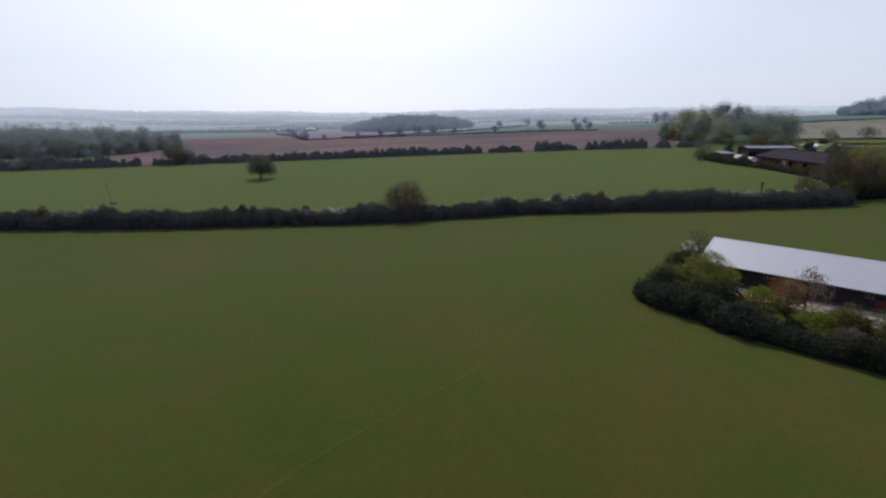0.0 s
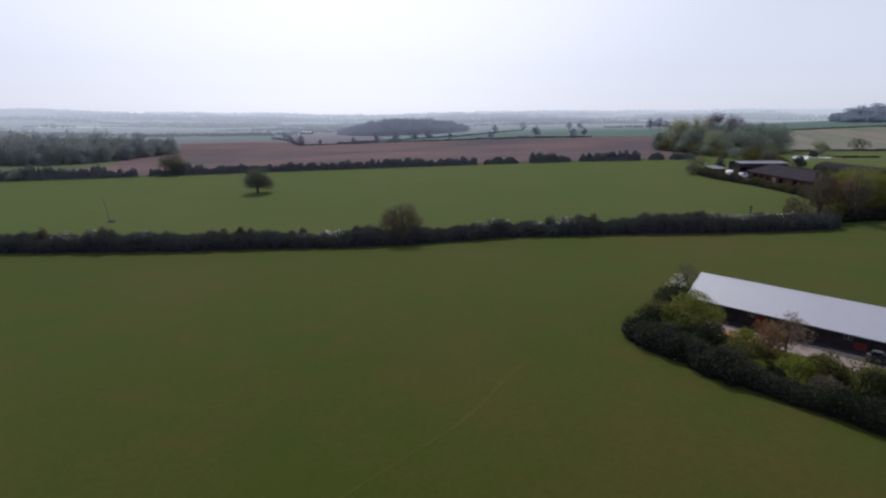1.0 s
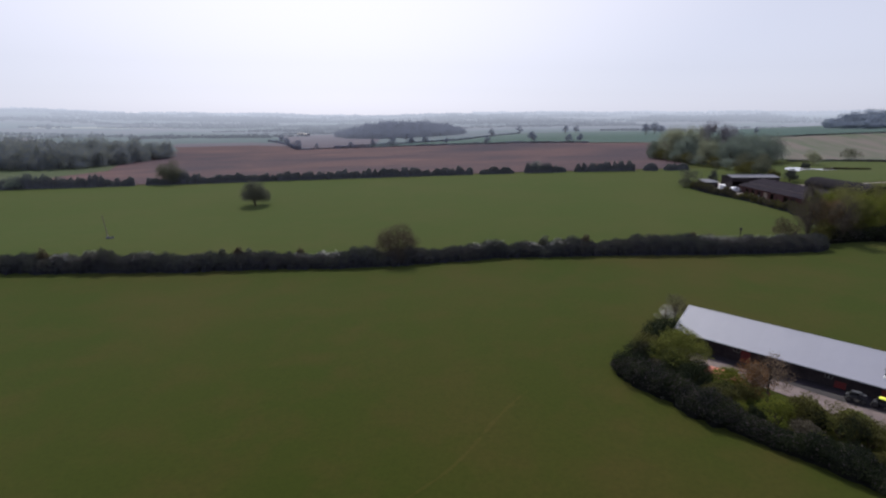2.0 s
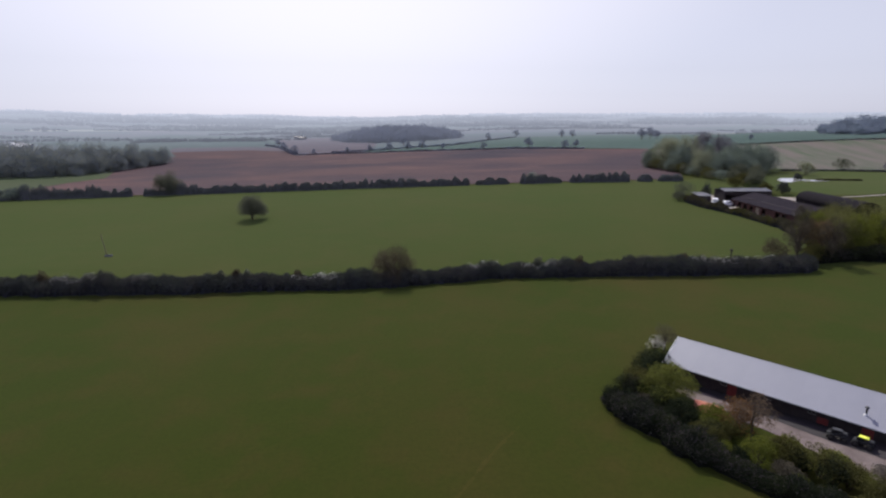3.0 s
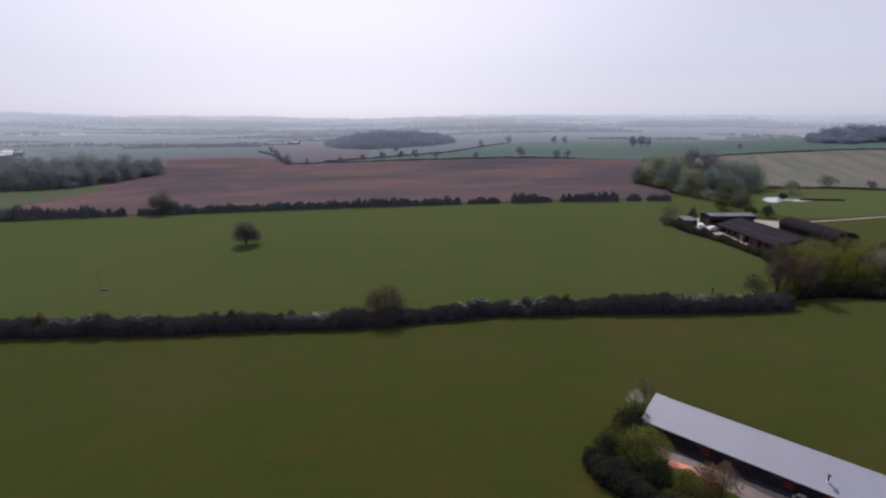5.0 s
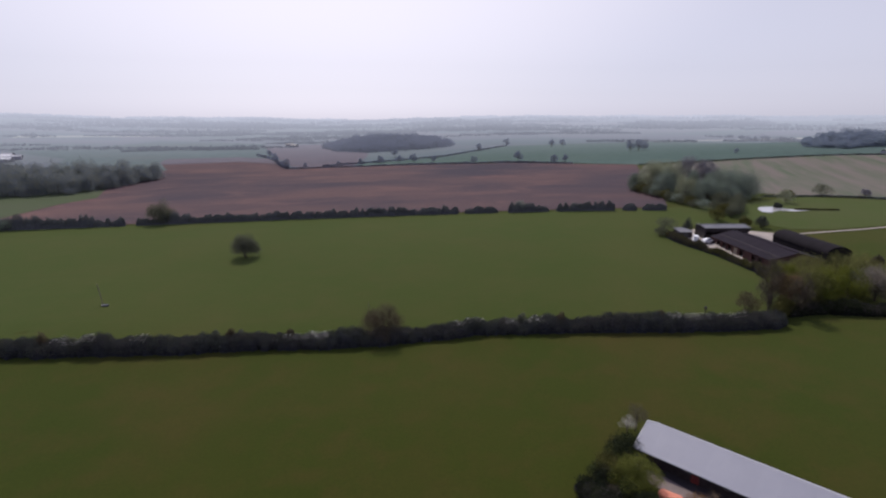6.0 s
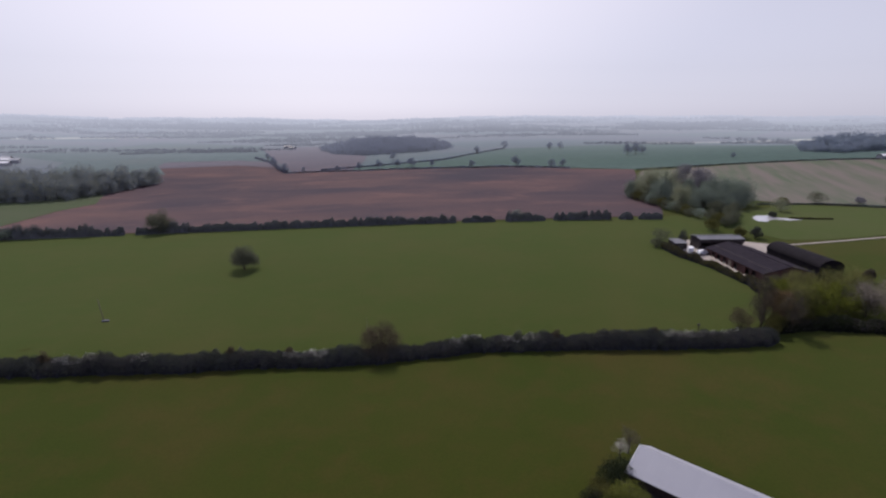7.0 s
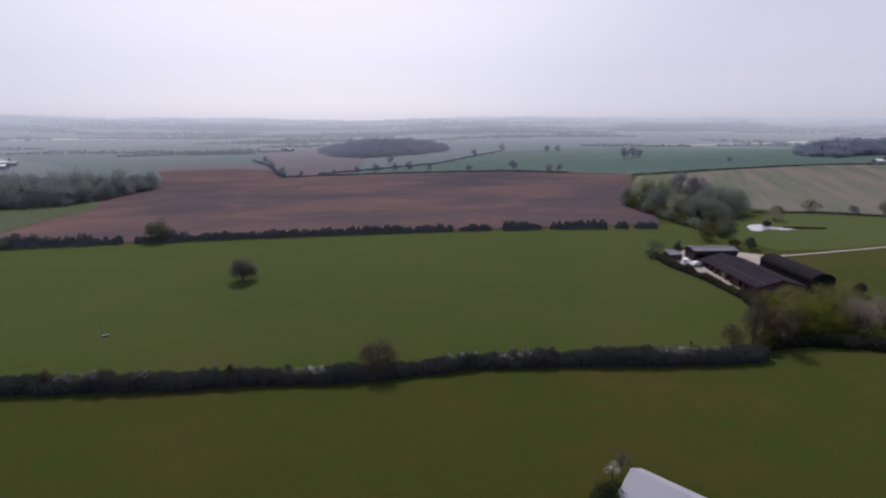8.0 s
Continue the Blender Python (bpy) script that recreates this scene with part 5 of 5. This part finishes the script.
hedge("field_edge_hedge", [(154, 384), (233, 394), (297, 393), (336, 383), (420, 376)], "low hedge above the drilled field", 0.8, 1.4, COPSEDARK, 24, 60, 0.3, twig=0.4, group="far hedges", core=HAZYCORE, shade_turn=0.8)
hedge("field_edge_hedge", [(-112, 460), (-125, 490), (-150, 560), (-190, 640)], "low hedge climbing between far fields", 2.0, 3.0, FARWOOD, 25, 60, 0.35, twig=0.3, group="far hedges", core=HAZYCORE, shade_turn=0.8)
hedge("field_edge_hedge", [(-85, 470), (-10, 520), (20, 537), (60, 610), (105, 692)], "low hedge between far fields", 1.3, 2.2, FARWOOD, 26, 60, 0.35, twig=0.3, group="far hedges", core=HAZYCORE, shade_turn=0.8)
proto = None
for k, (x, y, h) in enumerate(((-115, 466, 9), (-98, 462, 5), (-70, 462, 6), (-52, 466, 7), (-36, 468, 9), (-20, 472, 8), (-8, 480, 9), (10, 470, 6), (42, 447, 7), (77, 441, 9.5), (102, 422, 7.5), (110, 419, 7), (204, 515, 12), (193, 508, 11), (212, 520, 9), (62, 612, 9), (105, 692, 11), (-28, 560, 9), (-150, 565, 8), (-165, 600, 9), (-140, 530, 7), (150, 640, 10), (165, 650, 10), (250, 430, 5))):
    if proto is None or k == 1:
        made = tree("field_tree", on(x, y), "bare field tree far off, greyed by painted haze", 9.0, 4.2, FARWOOD, 210 + k, 1100, 0.22, 0.3, 12, 0.2, 0.95, group="far field trees", twigs=1, shade_turn=0.8)
        made.matrix_basis = on(x, y, 0, h / 9.0)
        protos = [made] if proto is None else protos + [made]
        proto = made
    else:
        copy_thing(protos[k % 2], on(x, y, 67 * k, 1.0) @ Matrix.Scale(h / 9.0 / protos[k % 2].scale[0], 4))


def tree_lines(name, near, far, count, material, seed, tall, leaf, per, label):
    """Hedgerows and belts of trees over the far country, most of them lying across the view."""
    rng = np.random.default_rng(seed)
    pts = []
    for _ in range(count):
        d = math.sqrt(rng.uniform(near**2, far**2))
        a = radians(rng.uniform(-52, 52))
        x, y = d * math.sin(a), d * math.cos(a)
        turn = -a * 0.6 + rng.normal() * 0.12 if rng.uniform() < 0.8 else rng.uniform(0, 3)
        length = rng.uniform(0.04, 0.28) * d
        n = max(3, int(length / (tall * 0.5)))
        deep = rng.uniform(0.2, 1.0) * 0.022 * d
        n = int(n * 1.6)
        heights = np.interp(np.arange(n) / 6.0, np.arange(n // 6 + 3), rng.uniform(0.25, 1.0, n // 6 + 3))
        for k in range(n):
            f = (k / n - 0.5) * length
            off = rng.normal() * deep * math.sin(math.pi * (k + 0.5) / n)
            px, py = x + math.cos(turn) * f - math.sin(turn) * off, y + math.sin(turn) * f + math.cos(turn) * off
            h = tall * heights[k] * rng.uniform(0.8, 1.1) * (0.4 + 0.6 * math.sin(math.pi * (k + 0.5) / n))
            pts.append(lobe_points(rng, (px, py, land(px, py) + h * 0.42), max(h, tall * 0.45) * 0.6, per, 0.75, 0.3) * np.array([1, 1, 1]))
    t = thing(name, Matrix(), label, "trees", kind="stuff")
    part("crown", leaves("crown", np.concatenate(pts), leaf, rng, material, 0.8), None, t)
    return t


# Tree colour blued, and fading into the painted haze glow.
FARTREES = hazed(leaf_material("backdrop_trees", (0.096, 0.110, 0.134), (0.132, 0.144, 0.158), 0.1))
tree_lines("far_hedgerow_trees", 780, 1080, 15, FARTREES, 301, 8.0, 0.8, 30, "hedgerow trees across far fields, greyed by painted haze")
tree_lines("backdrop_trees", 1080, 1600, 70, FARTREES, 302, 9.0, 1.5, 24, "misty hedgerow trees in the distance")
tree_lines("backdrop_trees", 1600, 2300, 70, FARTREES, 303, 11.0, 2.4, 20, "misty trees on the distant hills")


def far_shed(x, y, w, d, h, turn, material, label):
    t = thing("far_shed", pose(x, y, land(x, y), 0, 0, turn), label, "shed", "far farm sheds")
    part("wall", box(-w / 2, -d / 2, -0.5, w / 2, d / 2, h), HAZYROOF, t)
    part("roof", roof_slab((-w / 2 - 0.3, -d / 2 - 0.3, h), (w / 2 + 0.3, -d / 2 - 0.3, h), (w / 2 + 0.3, 0, h + d * 0.22), (-w / 2 - 0.3, 0, h + d * 0.22), 0.15), material, t)
    part("roof", roof_slab((-w / 2 - 0.3, 0, h + d * 0.22), (w / 2 + 0.3, 0, h + d * 0.22), (w / 2 + 0.3, d / 2 + 0.3, h), (-w / 2 - 0.3, d / 2 + 0.3, h), 0.15), material, t)
    return t


# Pale grey that paints haze over the far sheds' walls and roofs.
HAZYROOF = rough_material("hazed_shed_grey", (0.25, 0.25, 0.27), (0.31, 0.31, 0.33), 0.4, 0.8, 0.2, 0.0)
WHITEROOF = rough_material("white_far_roof", (0.50, 0.50, 0.51), (0.58, 0.58, 0.59), 0.4, 0.7, 0.2, 0.0)
for x, y, w, d, h, turn, m, lab in ((-412, 556, 14, 8, 3.0, 5, WHITEROOF, "long white-roofed farm shed far off"), (-440, 600, 16, 8, 3.0, -10, WHITEROOF, "long white-roofed farm shed far off"), (-424, 590, 9, 7, 3.4, 20, HAZYROOF, "pale farm shed far off"), (-462, 630, 12, 7, 3.0, 0, HAZYROOF, "pale farm shed far off"), (-205, 860, 12, 6, 2.6, 10, DULLPAINT, "grey farm shed among trees"), (-190, 826, 9, 6, 2.6, -20, DULLPAINT, "grey farm shed among trees"), (336, 386, 7, 5, 2.4, 15, WHITEROOF, "small white-roofed house on the rise"), (348, 390, 6, 5, 2.6, 0, GREYSHEET, "small grey house on the rise")):
    far_shed(x, y, w, d, h, turn, m, lab)
WORN = meadow_material("worn_grass", (0.0285, 0.0298, 0.0052), (0.0330, 0.0308, 0.0064), (0.042, 0.0300, 0.0095), 0.078)


def strip(name, path, width, material, label, category, lift=0.012):
    """A narrow worn strip along a path, uneven in its width."""
    rng = np.random.default_rng(len(name) + int(abs(path[0][0])))
    line, way = along(path, 0.8)
    w = width * np.clip(0.4 + 0.35 * rng.normal(size=len(line)), 0.03, 0.95)
    verts, faces = [], []
    for (x, y), (u, v), h in zip(line, way, w):
        for sgn in (-1, 1):
            px, py = x - v * h * sgn, y + u * h * sgn
            verts.append((px, py, land(px, py) + lift))
    for k in range(len(line) - 1):
        faces.append((2 * k, 2 * k + 2, 2 * k + 3, 2 * k + 1))
    me = mesh_of(name, verts, faces, material)
    ob = new(name, me)
    if me.polygons[0].normal.z < 0:
        me.flip_normals()
    return tagged(ob, label, category, kind="structure")


strip("worn_path", [(9, 46), (6.0, 41.9), (1.8, 35.1), (-2.3, 30.8), (-6.8, 25.8), (-9.5, 21.5), (-12, 15)], 0.26, WORN, "faint worn path across the meadow", "path")
